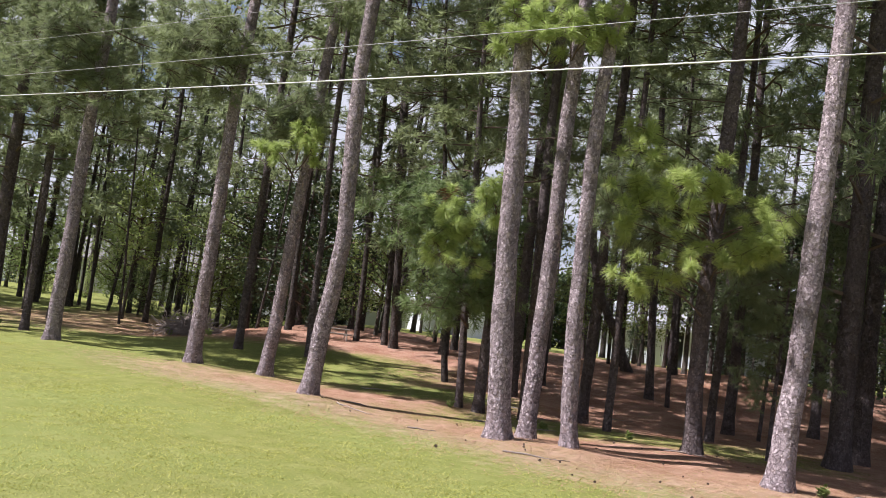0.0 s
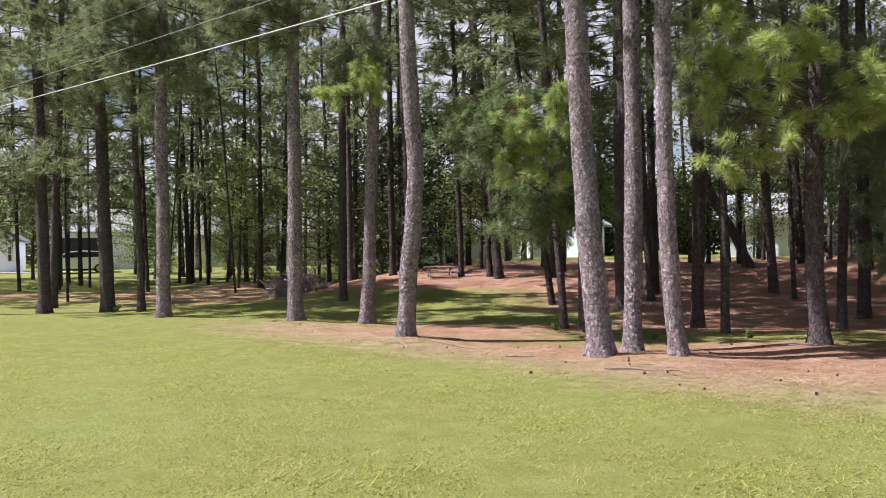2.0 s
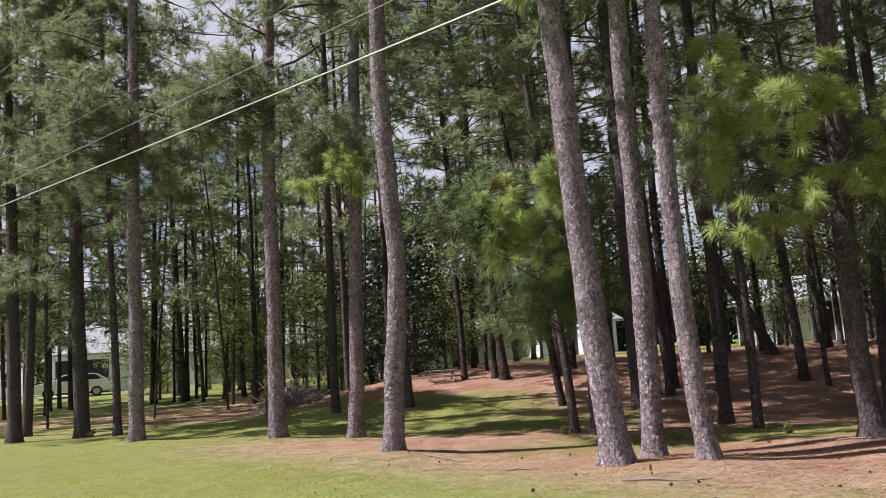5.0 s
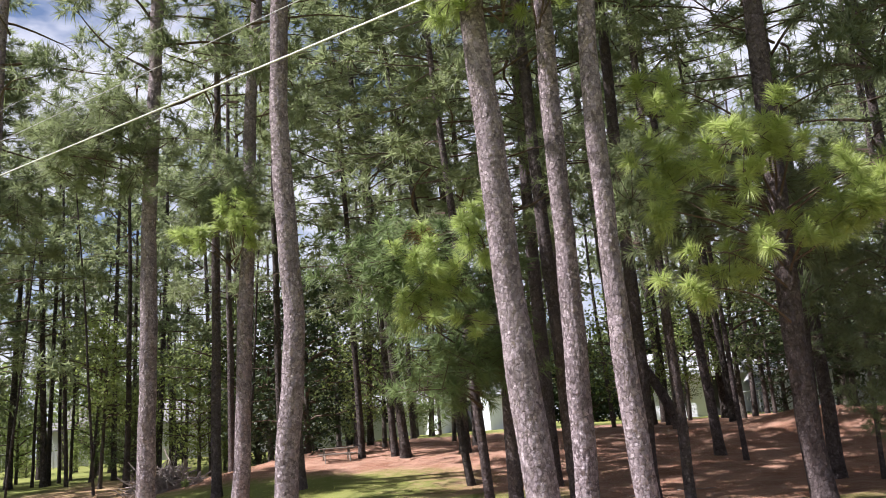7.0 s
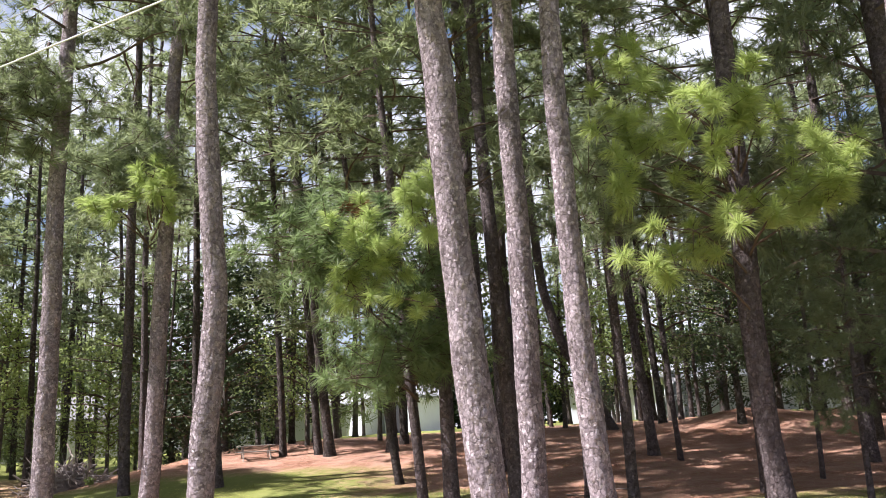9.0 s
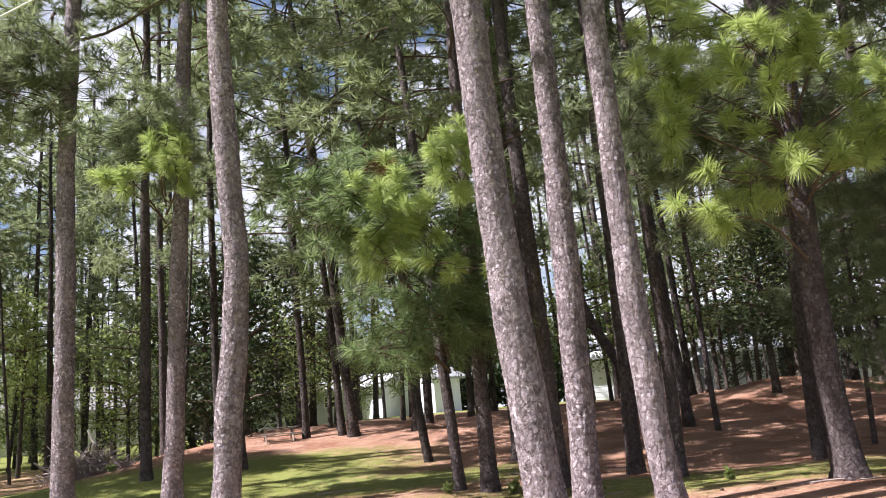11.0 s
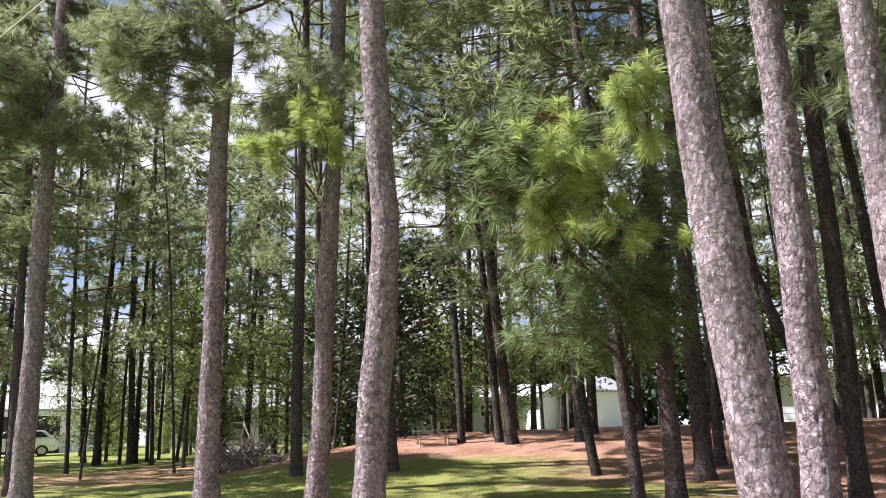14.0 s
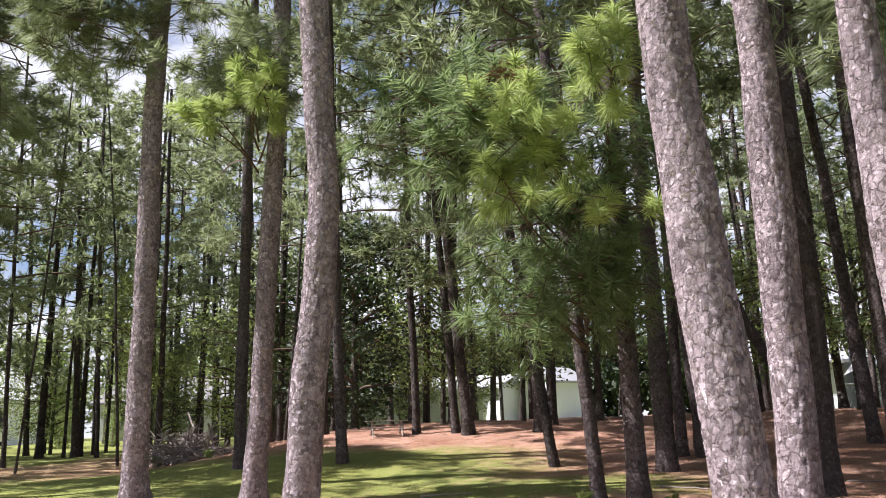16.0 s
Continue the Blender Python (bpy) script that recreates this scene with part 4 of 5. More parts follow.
# ---- utility pole and wires ----
def utility_pole():
    x, y = -16.95, 19.85
    z = float(height(x, y))
    pole = tagged(new("utility_pole"), "weathered wooden utility pole with a crossarm", "utility pole")
    pole.location = (x, y, z)
    u = np.linspace(-0.3, 6.86, 15)
    v, f = tubes([np.stack([-0.0204 * u, 0 * u, u], 1)], [0.125 - 0.0061 * u], 14)
    me = arrays("shaft", v, f, POLE, True)
    part("shaft", me, None, pole)
    part("cap", rods((-0.14, 0, 6.84), (-0.14, 0, 6.90), 0.088, 0.07, sides=14), POLE, pole)
    turn = Matrix.Rotation(radians(-58), 4, "Z")
    arm = part("crossarm", boxed(-1.1, -0.06, 6.30, 1.1, 0.05, 6.42, m=Matrix.Translation((-0.13, 0, 0)) @ Matrix.Rotation(radians(32), 4, "Z"), bevel=0.012), CONCRETE, pole, "pale squared crossarm")
    m = Matrix.Translation((-0.13, 0, 0)) @ Matrix.Rotation(radians(32), 4, "Z")
    for s in (-1, 1):
        part("brace", rods(m @ Vector((s * 0.7, -0.08, 6.3)), m @ Vector((0, -0.13, 5.75)), 0.014), STEEL, pole)
    for off in (-1.0, -0.45, 0.45, 1.0):
        bm = rods(m @ Vector((off, 0, 6.42)), m @ Vector((off, 0, 6.5)), 0.03, 0.045, 10)
        rod(bm, m @ Vector((off, 0, 6.5)), m @ Vector((off, 0, 6.58)), 0.05, 0.025, 10)
        part("insulator", bm, STEEL, arm, "grey porcelain insulator")
    part("bracket", boxed(-0.17, -0.19, 5.05, 0.0, -0.1, 5.25, bevel=0.01), STEEL, pole, "galvanised wire bracket")
    part("meter_box", boxed(-0.2, -0.2, 2.6, -0.02, -0.08, 2.95, bevel=0.015), DARK, pole, "small dark box strapped to the shaft")
    bm = bmesh.new()
    bmesh.ops.create_uvsphere(bm, u_segments=24, v_segments=10, radius=1.0, matrix=Matrix.Translation((x + 0.05, y - 0.1, z - 0.02)) @ Matrix.Diagonal((0.6, 0.45, 0.10, 1)))
    for v in bm.verts:
        v.co += Vector((1, 1, 0.5)) * noise.noise(v.co * 4) * 0.05
    heap = bpy.data.meshes.new("sand_heap")
    bm.to_mesh(heap)
    bm.free()
    heap.materials.append(SAND)
    tagged(new("sand_heap", heap), "low heap of pale sand at the pole's foot", "sand heap")


utility_pole()


def power_line(a, b, sag, r, label, metal):
    u = np.linspace(-0.0, 1.0, 90)
    a, b = np.array(a), np.array(b)
    p = a + (b - a) * u[:, None]
    p[:, 2] -= sag * 4 * u * (1 - u)
    v, f = tubes([p], [np.full(90, r)], 6)
    tagged(new("power_line", arrays("power_line", v, f, metal, True)), label, "power line", "power lines")


END = (41.0, -16.2)
power_line((-17.0, 20.0, 5.15), (END[0], END[1], 3.75), 0.3, 0.0075, "thick pale aluminium service cable strung from the pole", WIRE)
power_line((-17.0, 19.9, 5.42), (END[0], END[1] + 0.3, 4.15), 0.1, 0.004, "thin pale overhead wire strung from the pole", WIRE_DULL)
power_line((-16.2, 20.3, 6.58), (END[0] + 0.8, END[1] + 0.3, 7.0), 0.9, 0.0032, "thin overhead wire strung from the crossarm", WIRE_DULL)
power_line((-17.95, 19.3, 6.58), (END[0] - 0.9, END[1] - 0.4, 8.4), 0.9, 0.0032, "thin overhead wire strung from the crossarm", WIRE_DULL)


def utility_box():
    x, y = -19.75, 22.0
    b = tagged(new("utility_box"), "small pale grey utility cabinet on the grass", "utility box")
    b.location, b.rotation_euler = (x, y, float(height(x, y))), (0, 0, radians(35))
    part("body", boxed(-0.22, -0.2, -0.05, 0.22, 0.2, 0.42, bevel=0.02), CONCRETE, b)
    part("lid", boxed(-0.24, -0.22, 0.42, 0.24, 0.22, 0.47, bevel=0.015), GREY_WALL, b)
    part("door", boxed(-0.17, -0.215, 0.03, 0.17, -0.201, 0.37, bevel=0.004), GREY_WALL, b)


utility_box()


def marker_stake():
    x, y = -15.75, 19.3
    s = tagged(new("marker_stake"), "white marker plate on two thin dark legs", "marker")
    s.location, s.rotation_euler = (x, y, float(height(x, y))), (0, 0, radians(35))
    part("plate", boxed(-0.075, -0.012, 0.2, 0.075, 0.012, 0.55, bevel=0.008), WHITE, s)
    for dx in (-0.055, 0.055):
        part("leg", rods((dx, 0, -0.1), (dx, 0, 0.22), 0.009), DARK, s)


marker_stake()


# ---- houses ----
def house(name, label, x0, y0, x1, y1, floor, eave, ridge, wall, roof, windows=(), doors=(), turn=0.0, along="x", over=0.35):
    """A house with thick walls, a gabled roof, and windows and doors let into its front (y0) wall."""
    h = tagged(new(name), label, "house")
    cx, cy = (x0 + x1) / 2, (y0 + y1) / 2
    h.location, h.rotation_euler = (cx, cy, floor), (0, 0, radians(turn))
    w, d, t = (x1 - x0) / 2, (y1 - y0) / 2, 0.16
    top = eave - floor
    holes = sorted([(a - cx, b - cx, lo, hi) for a, b, lo, hi in (*windows, *doors)])
    at = -w
    for a, b, lo, hi in holes:
        part("front_wall", boxed(at, -d, -0.3, a, -d + t, top), wall, h)
        if lo > 0:
            part("front_wall", boxed(a, -d, -0.3, b, -d + t, lo), wall, h)
        part("front_wall", boxed(a, -d, hi, b, -d + t, top), wall, h)
        at = b
    part("front_wall", boxed(at, -d, -0.3, w, -d + t, top), wall, h)
    part("back_wall", boxed(-w, d - t, -0.3, w, d, top), wall, h)
    for s in (-1, 1):
        a, b = sorted((s * w, s * (w - t)))
        part("side_wall", boxed(a, -d + t, -0.3, b, d - t, top), wall, h)
    rise = ridge - eave
    bm = bmesh.new()
    if along == "x":
        pts = [(-d - over, -0.12), (0, rise), (d + over, -0.12), (0, rise + 0.14)]
        ends = [[bm.verts.new((s * (w + over), py, top + pz)) for py, pz in ((pts[0][0], pts[0][1]), (0, rise), (pts[2][0], pts[2][1]), (pts[2][0], pts[2][1] + 0.14), (0, rise + 0.14), (pts[0][0], pts[0][1] + 0.14))] for s in (-1, 1)]
    else:
        ends = [[bm.verts.new((px, s * (d + over), top + pz)) for px, pz in ((-w - over, -0.12), (0, rise), (w + over, -0.12), (w + over, 0.02), (0, rise + 0.14), (-w - over, 0.02))] for s in (-1, 1)]
    for e in ends:
        bm.faces.new((e[0], e[1], e[4], e[5]))
        bm.faces.new((e[1], e[2], e[3], e[4]))
    for i in range(6):
        j = (i + 1) % 6
        bm.faces.new((ends[0][i], ends[0][j], ends[1][j], ends[1][i]))
    bmesh.ops.recalc_face_normals(bm, faces=bm.faces)
    part("roof", bm, roof, h)
    for s in (-1, 1):
        bm = bmesh.new()
        if along == "x":
            bm.faces.new([bm.verts.new((s * (w - 0.002), q, top + r)) for q, r in ((-d, -0.01), (d, -0.01), (0, rise - 0.02))])
            push = (-s * 0.12, 0, 0)
        else:
            bm.faces.new([bm.verts.new((q, s * (d - 0.002), top + r)) for q, r in ((-w, -0.01), (w, -0.01), (0, rise - 0.02))])
            push = (0, -s * 0.12, 0)
        ext = bmesh.ops.extrude_face_region(bm, geom=list(bm.faces))
        bmesh.ops.translate(bm, verts=[v for v in ext["geom"] if isinstance(v, bmesh.types.BMVert)], vec=push)
        bmesh.ops.recalc_face_normals(bm, faces=bm.faces)
        part("gable", bm, wall, h)
    for a, b, lo, hi in [(a - cx, b - cx, lo, hi) for a, b, lo, hi in windows]:
        bm = bmesh.new()
        for q in ((a, lo, a + 0.07, hi), (b - 0.07, lo, b, hi), (a, lo, b, lo + 0.07), (a, hi - 0.07, b, hi), (a, (lo + hi) / 2 - 0.03, b, (lo + hi) / 2 + 0.03)):
            box(bm, q[0], -d - 0.03, q[1], q[2], -d + 0.08, q[3])
        win = part("window", bm, CREAM, h)
        part("pane", boxed(a + 0.05, -d + 0.05, lo + 0.05, b - 0.05, -d + 0.07, hi - 0.05), GLASS, win)
    for a, b, lo, hi in [(a - cx, b - cx, lo, hi) for a, b, lo, hi in doors]:
        part("door", boxed(a, -d + 0.08, lo, b, -d + 0.13, hi), DARK, h)
    for i in range(int(top / 0.24)):
        zz = 0.12 + i * 0.24
        at = -w
        for a, b, lo, hi in holes + [(w, w, 0, 9)]:
            if lo < zz < hi or a == w:
                if a - at > 0.05:
                    part("siding_board", boxed(at, -d - 0.007, zz, a, -d - 0.002, zz + 0.02), wall, h)
                at = b
    return h


# A near-black panel fills the garage opening, painted in for its inner shade.
house("garage_house", "white house with a dark garage opening and pale roof", -40.0, 54.5, -34.4, 60.0, 0.62, 3.35, 5.2, WHITE, TINROOF,
      doors=[(-39.7, -36.2, 0.0, 2.3)], turn=37, along="x")
house("garage_wing", "low white garage with two narrow windows", -42.3, 50.6, -40.6, 56.0, 0.55, 2.75, 3.5, WHITE, SHINGLE,
      windows=[(-42.1, -41.75, 0.7, 1.8), (-41.2, -40.85, 0.7, 1.8)], turn=32, along="y")
house("long_house", "long low grey house behind the trees", -30.0, 58.0, -15.5, 65.0, 0.72, 3.05, 4.6, GREY_WALL, SHINGLE,
      windows=[(-28.5, -27.3, 0.9, 1.9), (-24.5, -23.0, 0.9, 1.9), (-18.5, -17.3, 0.9, 1.9)], doors=[(-21.5, -20.6, 0.0, 2.05)])
house("garden_shed", "small white shed among the trees", -1.5, 51.8, 0.75, 54.2, 1.02, 3.0, 3.7, WHITE, TINROOF, doors=[(-1.1, -0.3, 0.0, 1.8)], along="y", turn=-38)
house("trailer_home", "grey trailer home behind the shaded trees", -14.0, 52.6, -4.0, 56.0, 1.02, 2.9, 3.5, GREY_WALL, TINROOF,
      windows=[(-6.6, -5.7, 0.8, 1.5), (-11.0, -10.2, 0.8, 1.5)], doors=[(-8.8, -8.0, 0.0, 1.8)])
house("tool_shed", "small white shed in dappled shade", -3.7, 52.0, -2.3, 54.5, 1.02, 2.85, 3.4, WHITE, TINROOF, turn=-38)
house("white_house", "white house with a dark porch door", 7.6, 44.0, 12.3, 50.0, 1.0, 3.0, 4.2, WHITE, TINROOF,
      doors=[(11.0, 11.9, 0.0, 1.85)], windows=[(9.3, 10.2, 0.8, 1.6)], turn=-12)
house("grey_shed", "long grey shed at the edge of the wood", 13.6, 46.0, 22.0, 50.0, 1.0, 2.9, 3.6, GREY_WALL, TINROOF, doors=[(17.0, 18.0, 0.0, 1.8)])
house("side_cottage", "pale cottage standing beyond the pines", 25.0, 42.0, 31.0, 48.0, 1.0, 3.2, 4.6, WHITE, SHINGLE, windows=[(26.0, 27.0, 0.9, 1.9)], doors=[(28.5, 29.4, 0, 2.0)])
bm = boxed(-0.55, -0.02, 0.0, 0.55, 0.06, 0.62, m=pose(10.7, 43.9, 1.45, 0, 0, 0), bevel=0.02)
me = bpy.data.meshes.new("blanket")
bm.to_mesh(me)
bm.free()
me.materials.append(PURPLE)
tagged(new("blanket", me), "purple blanket hung on the white house's wall", "blanket")


bm = boxed(-3.2, -1.3, -0.2, 3.2, 1.3, 0.05, m=pose(-38.6, 51.2, float(height(-38.6, 51.2)), 0, 0, 36), bevel=0.02)
me = bpy.data.meshes.new("driveway_slab")
bm.to_mesh(me)
bm.free()
me.materials.append(CONCRETE)
tagged(new("driveway_slab", me), "pale concrete slab before the garage", "driveway")


# ---- parked car ----
def suv():
    car = tagged(new("car"), "silver estate car parked on the grass", "car")
    x, y = -33.6, 50.0
    car.location, car.rotation_euler = (x, y, float(height(x, y))), (0, 0, radians(36))
    prof = [(-2.3, 0.45), (-2.32, 0.8), (-2.2, 1.02), (-1.35, 1.12), (1.2, 1.16), (2.05, 1.12), (2.3, 0.9), (2.32, 0.5), (2.1, 0.32), (-2.1, 0.32)]
    cab = [(-1.35, 1.10), (-0.55, 1.60), (0.3, 1.68), (1.5, 1.62), (2.1, 1.13)]

    def loft(profile, half, inset):
        bm = bmesh.new()
        rings = [[bm.verts.new((px, s * (half - inset * max(0.0, pz - 0.9)), pz)) for px, pz in profile] for s in (-1, 1)]
        n = len(profile)
        for i in range(n):
            j = (i + 1) % n
            bm.faces.new((rings[0][i], rings[0][j], rings[1][j], rings[1][i]))
        bm.faces.new(rings[0])
        bm.faces.new(rings[1][::-1])
        bmesh.ops.recalc_face_normals(bm, faces=bm.faces)
        bmesh.ops.bevel(bm, geom=list(bm.edges), offset=0.05, segments=2, affect="EDGES", clamp_overlap=True)
        return bm
    part("body", loft(prof, 0.9, 0.1), CARPAINT, car)
    part("cabin", loft(cab, 0.84, 0.2), CARPAINT, car)
    for s in (-1, 1):
        for q in ([(-1.08, 1.15), (-0.5, 1.52), (0.2, 1.58), (0.2, 1.16)], [(0.28, 1.16), (0.28, 1.58), (1.35, 1.55), (1.75, 1.2)]):
            bm = bmesh.new()
            vs = [bm.verts.new((px, s * (0.845 - 0.2 * (pz - 0.9) + 0.02), pz)) for px, pz in q]
            bm.faces.new(vs if s > 0 else vs[::-1])
            ext = bmesh.ops.extrude_face_region(bm, geom=list(bm.faces))
            bmesh.ops.translate(bm, verts=[v for v in ext["geom"] if isinstance(v, bmesh.types.BMVert)], vec=(0, -s * 0.03, 0))
            part("side_window", bm, GLASS, car)
        for wx in (-1.42, 1.42):
            tyre = part("wheel", rods((wx, s * 0.72, 0.34), (wx, s * 0.94, 0.34), 0.34, sides=24), RUBBER, car)
            part("rim", rods((wx, s * 0.93, 0.34), (wx, s * 0.955, 0.34), 0.22, sides=16), STEEL, tyre)
        part("headlight", boxed(-2.34, s * 0.62 - 0.16, 0.72, -2.2, s * 0.62 + 0.16, 0.88, bevel=0.02), WHITE, car)
        part("mirror", boxed(-0.95, s * 0.98 - 0.08, 1.12, -0.8, s * 0.98 + 0.08, 1.26, bevel=0.02), CARPAINT, car)
    bm = bmesh.new()
    vs = [bm.verts.new(p) for p in ((-1.36, -0.72, 1.14), (-1.36, 0.72, 1.14), (-0.62, 0.62, 1.58), (-0.62, -0.62, 1.58))]
    bm.faces.new(vs)
    ext = bmesh.ops.extrude_face_region(bm, geom=list(bm.faces))
    bmesh.ops.translate(bm, verts=[v for v in ext["geom"] if isinstance(v, bmesh.types.BMVert)], vec=(-0.03, 0, 0.03))
    part("windscreen", bm, GLASS, car)
    car.scale = (1.0, 1.0, 0.9)


suv()


# ---- wire fence by the far lawn ----
def wire_fence(a, b, posts, high=1.15):
    f = tagged(new("wire_fence"), "low grey wire fence along the far lawn", "fence")
    a, b = Vector((*a, 0)), Vector((*b, 0))
    for i in range(posts):
        p = a.lerp(b, i / (posts - 1))
        p.z = float(height(p.x, p.y))
        part("post", rods(p - Vector((0, 0, 0.2)), p + Vector((0, 0, high)), 0.03), STEEL, f)
    bm = bmesh.new()
    n = int((b - a).length / 0.16)
    for i in range(n):
        for s in (0, 1):
            p, q = a.lerp(b, min(1, (i + s * 2.5) / n)), a.lerp(b, min(1, (i + (1 - s) * 2.5) / n))
            p.z, q.z = float(height(p.x, p.y)) + 0.05, float(height(q.x, q.y)) + high - 0.03
            rod(bm, p, q, 0.005, sides=3)
    part("mesh", bm, STEEL, f)
    part("top_rail", rods(a + Vector((0, 0, float(height(a.x, a.y)) + high)), b + Vector((0, 0, float(height(b.x, b.y)) + high)), 0.025), STEEL, f)


wire_fence((-32.6, 54.0), (-28.5, 55.8), 4)
wire_fence((10.9, 42.0), (13.2, 41.6), 3, 1.0)


# ---- picnic table ----
def picnic_table():
    x, y = -4.0, 26.3
    t = tagged(new("picnic_table"), "small low grey wooden picnic table in the straw", "picnic table")
    t.location, t.rotation_euler, t.scale = (x, y, float(height(x, y)) - 0.02), (0, 0, radians(18)), (0.56, 0.5, 0.5)
    for i in range(4):
        part("board", boxed(-0.85, -0.36 + i * 0.185, 0.70, 0.85, -0.20 + i * 0.185, 0.74, bevel=0.006), TABLEWOOD, t)
    for s in (-1, 1):
        part("bench", boxed(-0.85, s * 0.72 - 0.13, 0.40, 0.85, s * 0.72 + 0.13, 0.44, bevel=0.006), TABLEWOOD, t)
        for e in (-0.6, 0.6):
            part("leg", rods((e, s * 0.62, -0.05), (e, s * 0.2, 0.70), 0.035, sides=6), TABLEWOOD, t)
    for e in (-0.6, 0.6):
        part("brace", boxed(e - 0.02, -0.8, 0.32, e + 0.02, 0.8, 0.40), TABLEWOOD, t)


picnic_table()


# ---- brush pile ----
def brush_pile():
    x, y = -8.3, 25.2
    b = tagged(new("brush_pile"), "heap of dead grey branches on shaded grass", "brush pile")
    b.location = (x, y, float(height(x, y)))
    rng = np.random.default_rng(77)
    shapes = []
    for i in range(10):
        L = rng.uniform(0.6, 1.7)
        u = np.linspace(-0.5, 0.5, 6)[:, None]
        p = np.array([[1.0, 0, 0]]) * L * u + rng.normal(size=(6, 3)) * 0.05
        tw = [p]
        rr = [np.linspace(0.022, 0.007, 6)]
        for _ in range(3):
            k = rng.integers(1, 5)
            q = p[k] + rng.normal(size=3) * 0.22
            tw.append(np.array([p[k], (p[k] + q) / 2 + rng.normal(size=3) * 0.03, q]))
            rr.append(np.array([0.008, 0.006, 0.003]))
        v, f = tubes(tw, rr, 4)
        shapes.append(arrays("stick", v, f, STICK))
    for i in range(170):
        a, d = rng.uniform(0, 6.28), rng.random() ** 0.6
        z = max(0.05, (1 - d) * 0.7 * rng.uniform(0.3, 1.0))
        ob = part("stick", shapes[i % 10], None, b)
        ob.location = (0.9 * d * math.cos(a), 0.75 * d * math.sin(a), z)
        ob.rotation_euler = (rng.normal() * 0.4, rng.normal() * 0.45, rng.uniform(0, 6.28))


brush_pile()


# ---- small growth, cones, straw, grass ----
def weed(x, y, size, seed, mat=LEAF):
    rng = np.random.default_rng(seed)
    w = tagged(new("weed"), "small leafy weed at the foot of the pines", "weed", "weeds")
    w.location = (x, y, float(height(x, y)))
    stems, rad, tips = [], [], []
    for i in range(7):
        a, l = rng.uniform(0, 6.28), size * rng.uniform(0.5, 1.1)
        tip = np.array([math.cos(a) * l * 0.5, math.sin(a) * l * 0.5, l])
        stems.append(np.array([[0, 0, -0.02], tip * 0.5 + [0, 0, 0.03], tip]))
        rad.append(np.array([0.004, 0.003, 0.002]))
        tips += [tip * k for k in (0.5, 0.75, 1.0)]
    v, f = tubes(stems, rad, 4)
    part("stem", arrays("stem", v, f, TWIG), None, w)
    n, t = leaves(rng, np.array(tips), 7, size * 0.35, 0.06)
    tagged(part("leafage", arrays("leafage", n, t, mat), None, w), kind="stuff")


for i, (x, y, s) in enumerate([(5.0, 11.9, 0.22), (0.2, 16.1, 0.22), (1.0, 15.6, 0.25), (1.9, 14.6, 0.2), (3.4, 14.6, 0.2), (5.2, 11.0, 0.25), (-12.0, 21.0, 0.35), (-8.7, 24.6, 0.4), (-7.4, 24.2, 0.35), (-24.5, 33.6, 0.6)]):
    weed(x, y, s * 0.5, 300 + i, LEAF_BRIGHT)


def pine_cones():
    rng = np.random.default_rng(5)
    bm = bmesh.new()
    for ring in range(5):
        for k in range(6):
            a = k * 1.047 + ring * 0.4
            r = 0.03 * math.sin(0.5 + ring * 0.45)
            bmesh.ops.create_cone(bm, segments=3, radius1=0.014, radius2=0.002, depth=0.024, cap_ends=True,
                                  matrix=Matrix.Translation((r * math.cos(a), r * math.sin(a), 0.008 + ring * 0.014)) @ Matrix.Rotation(a, 4, "Z") @ Matrix.Rotation(1.2, 4, "Y"))
    me = bpy.data.meshes.new("pine_cone")
    bm.to_mesh(me)
    bm.free()
    me.materials.append(TWIG)
    n = 0
    while n < 36:
        x, y = rng.uniform(-4, 7), rng.uniform(8.2, 14)
        d = y - np.interp(x, EDGE_X, EDGE_Y)
        if not 0.7 < d < 6:
            continue
        c = tagged(new("pine_cone", me), "dark open pine cone lying on the straw", "pine cone", "fallen cones")
        c.location, c.rotation_euler = (x, y, float(height(x, y)) + 0.02), (rng.uniform(1, 2), 0, rng.uniform(0, 6.28))
        s = rng.uniform(0.3, 0.55)
        c.scale = (s, s, s)
        n += 1


pine_cones()


def fallen_sticks():
    rng = np.random.default_rng(15)
    for i in range(16):
        x, y = rng.uniform(-5, 6), rng.uniform(9.5, 20)
        if y < np.interp(x, EDGE_X, EDGE_Y) + 0.4:
            continue
        L, a = rng.uniform(0.3, 1.0), rng.uniform(-0.6, 0.6)
        u = np.linspace(0, 1, 7)[:, None]
        p = np.array([[math.cos(a), math.sin(a), 0]]) * L * u + rng.normal(size=(7, 3)) * [[0.02, 0.02, 0.004]]
        p += [x, y, 0]
        p[:, 2] += height(p[:, 0], p[:, 1]) + 0.012
        v, f = tubes([p], [np.linspace(0.014, 0.005, 7)], 5)
        tagged(new("fallen_stick", arrays("fallen_stick", v, f, STICK)), "thin dead stick lying on the straw", "stick", "fallen sticks")


fallen_sticks()


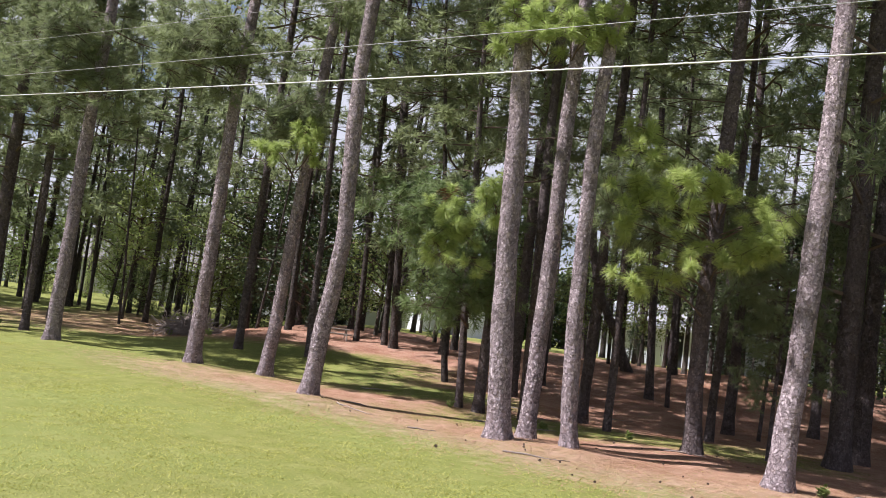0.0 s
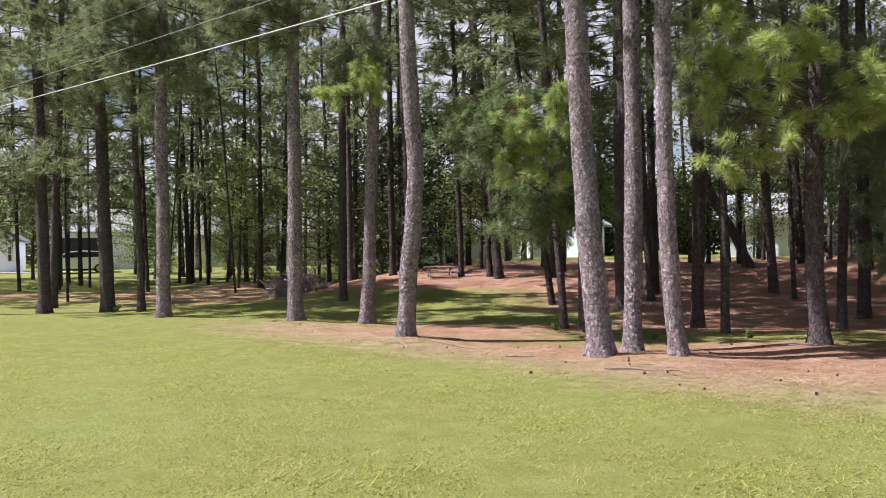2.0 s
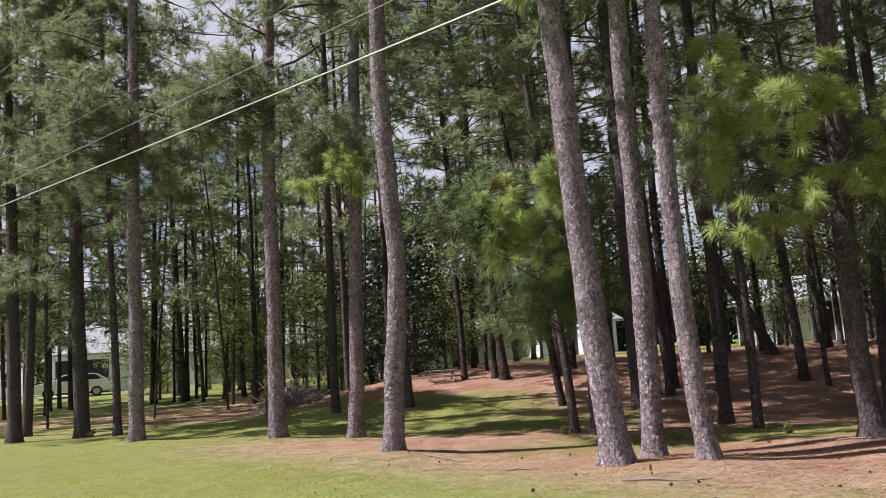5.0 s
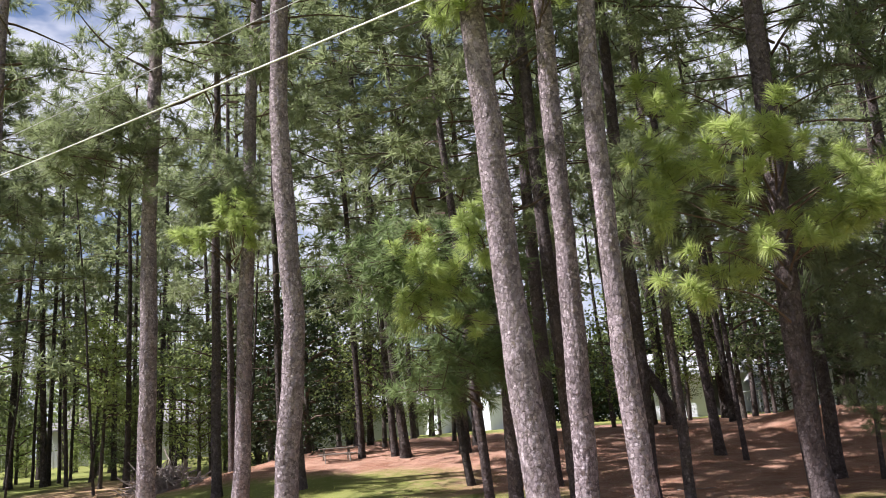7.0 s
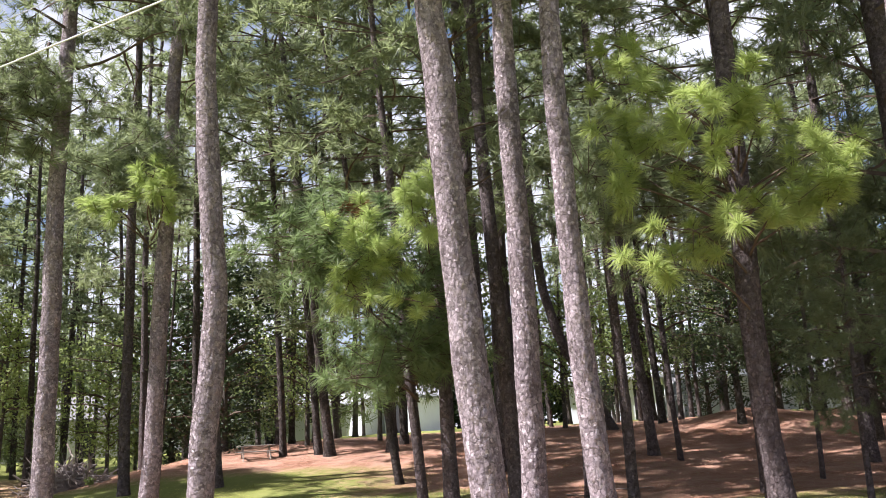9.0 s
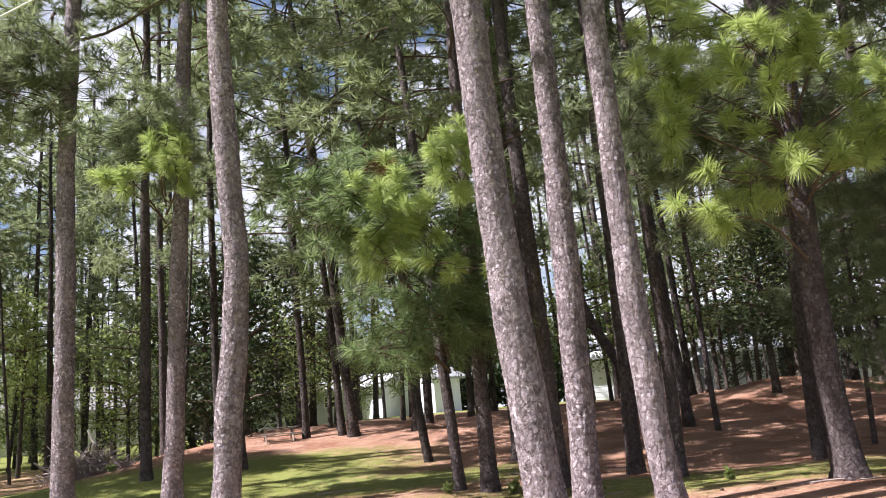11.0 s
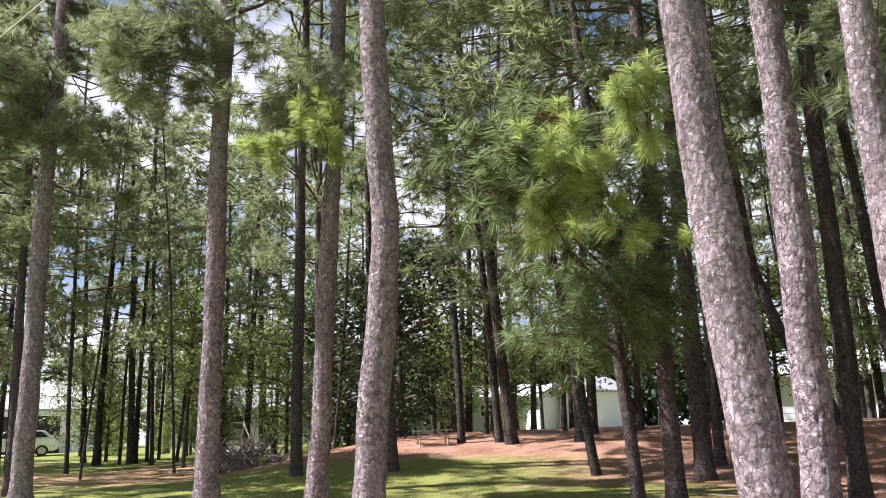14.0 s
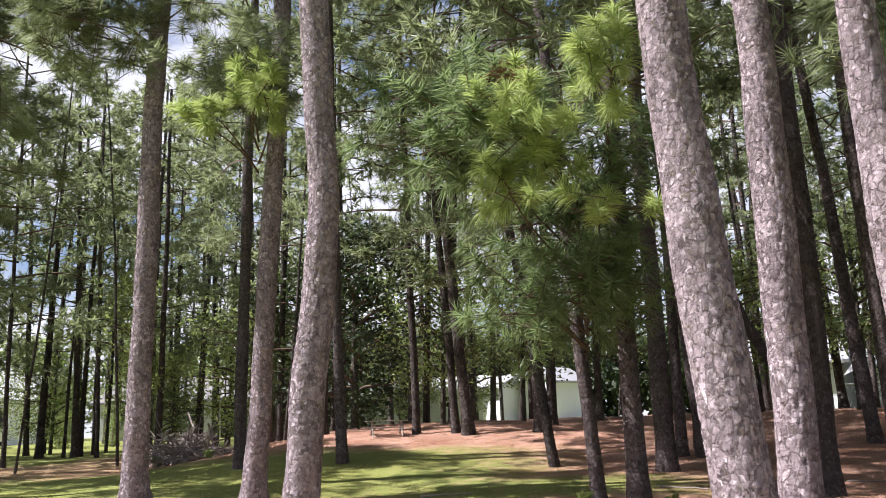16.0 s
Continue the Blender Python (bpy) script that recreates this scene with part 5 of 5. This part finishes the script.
def scatter(seed, count, x0, x1, y0, y1, keep):
    """Places on the ground, thinned by distance from the lawn's near side and by keep(x, y)."""
    rng = np.random.default_rng(seed)
    X, Y = [], []
    while sum(map(len, X)) < count:
        x = rng.uniform(x0, x1, 200000)
        y = y0 + (y1 - y0) * rng.random(200000) ** 1.9
        edge = smooth(0.0, 2.5, 3.0 + 0.75 * y - np.abs(x - 0.5 + 0.22 * y)) * smooth(y0, y0 + 2.2, y + 0 * x) * smooth(y1, y1 - 3, y + 0 * x)
        inside = rng.random(200000) < keep(x, y) * edge
        X.append(x[inside])
        Y.append(y[inside])
    return rng, np.concatenate(X)[:count], np.concatenate(Y)[:count]


def lawn_blades():
    def keep(x, y):
        patch = 0.55 + 0.45 * np.sin(x * 1.7 + 0.6 * np.sin(y * 2.1)) * np.sin(y * 1.5 + 0.8 * np.sin(x * 1.3))
        return np.clip(1.1 - 1.7 * straw_share(x, y), 0.03, 1) * (0.45 + 0.55 * patch)
    rng, x, y = scatter(8, 225000, -18, 9, 1.0, 23, keep)
    n = len(x)
    far = 1 + 0.06 * np.clip(y - 4, 0, 20)
    tall = rng.uniform(0.010, 0.030, n) * (1 + 0.5 * np.sin(x * 2.2) * np.sin(y * 1.7 + 1))
    tall = np.where(rng.random(n) < 0.05, tall * 1.8, tall) * (1 - 0.4 * smooth(10, 16, y)) * (1 + 0.7 * smooth(8, 3.5, y))
    z = height(x, y) - 0.005
    a = rng.uniform(0, 6.28, n)
    w = rng.uniform(0.004, 0.009, n) * far
    base = np.stack([x, y, z], 1)
    side = np.stack([np.cos(a), np.sin(a), np.zeros(n)], 1) * w[:, None]
    tip = base + np.stack([rng.normal(size=n) * 1.2 * tall, rng.normal(size=n) * 1.2 * tall, 0.75 * tall], 1)
    V = np.stack([base - side, base + side, tip], 1).reshape(-1, 3)
    me = arrays("grass", V, np.arange(3 * n).reshape(-1, 3), BLADES)
    tagged(new("grass", me), "short sunny yellow-green lawn grass", "grass", kind="stuff")


def straw_litter():
    rng, x, y = scatter(9, 90000, -14, 12, 6.0, 30, lambda x, y: np.clip(straw_share(x, y) * 1.2 - 0.15, 0, 1))
    n = len(x)
    a = rng.uniform(0, 6.28, n)
    L = rng.uniform(0.07, 0.17, n)
    w = rng.uniform(0.002, 0.004, n) * (1 + 0.05 * y)
    d = np.stack([np.cos(a), np.sin(a), rng.normal(size=n) * 0.12], 1)
    s = np.stack([-np.sin(a), np.cos(a), np.zeros(n)], 1) * w[:, None]
    c = np.stack([x, y, height(x, y) + rng.uniform(0.004, 0.02, n)], 1)
    V = np.stack([c - d * L[:, None] / 2 - s, c - d * L[:, None] / 2 + s, c + d * L[:, None] / 2], 1).reshape(-1, 3)
    tagged(new("pine_straw", arrays("pine_straw", V, np.arange(3 * n).reshape(-1, 3), STRAW)), "fallen brown pine needles under the trees", "pine straw", kind="stuff")


lawn_blades()
straw_litter()
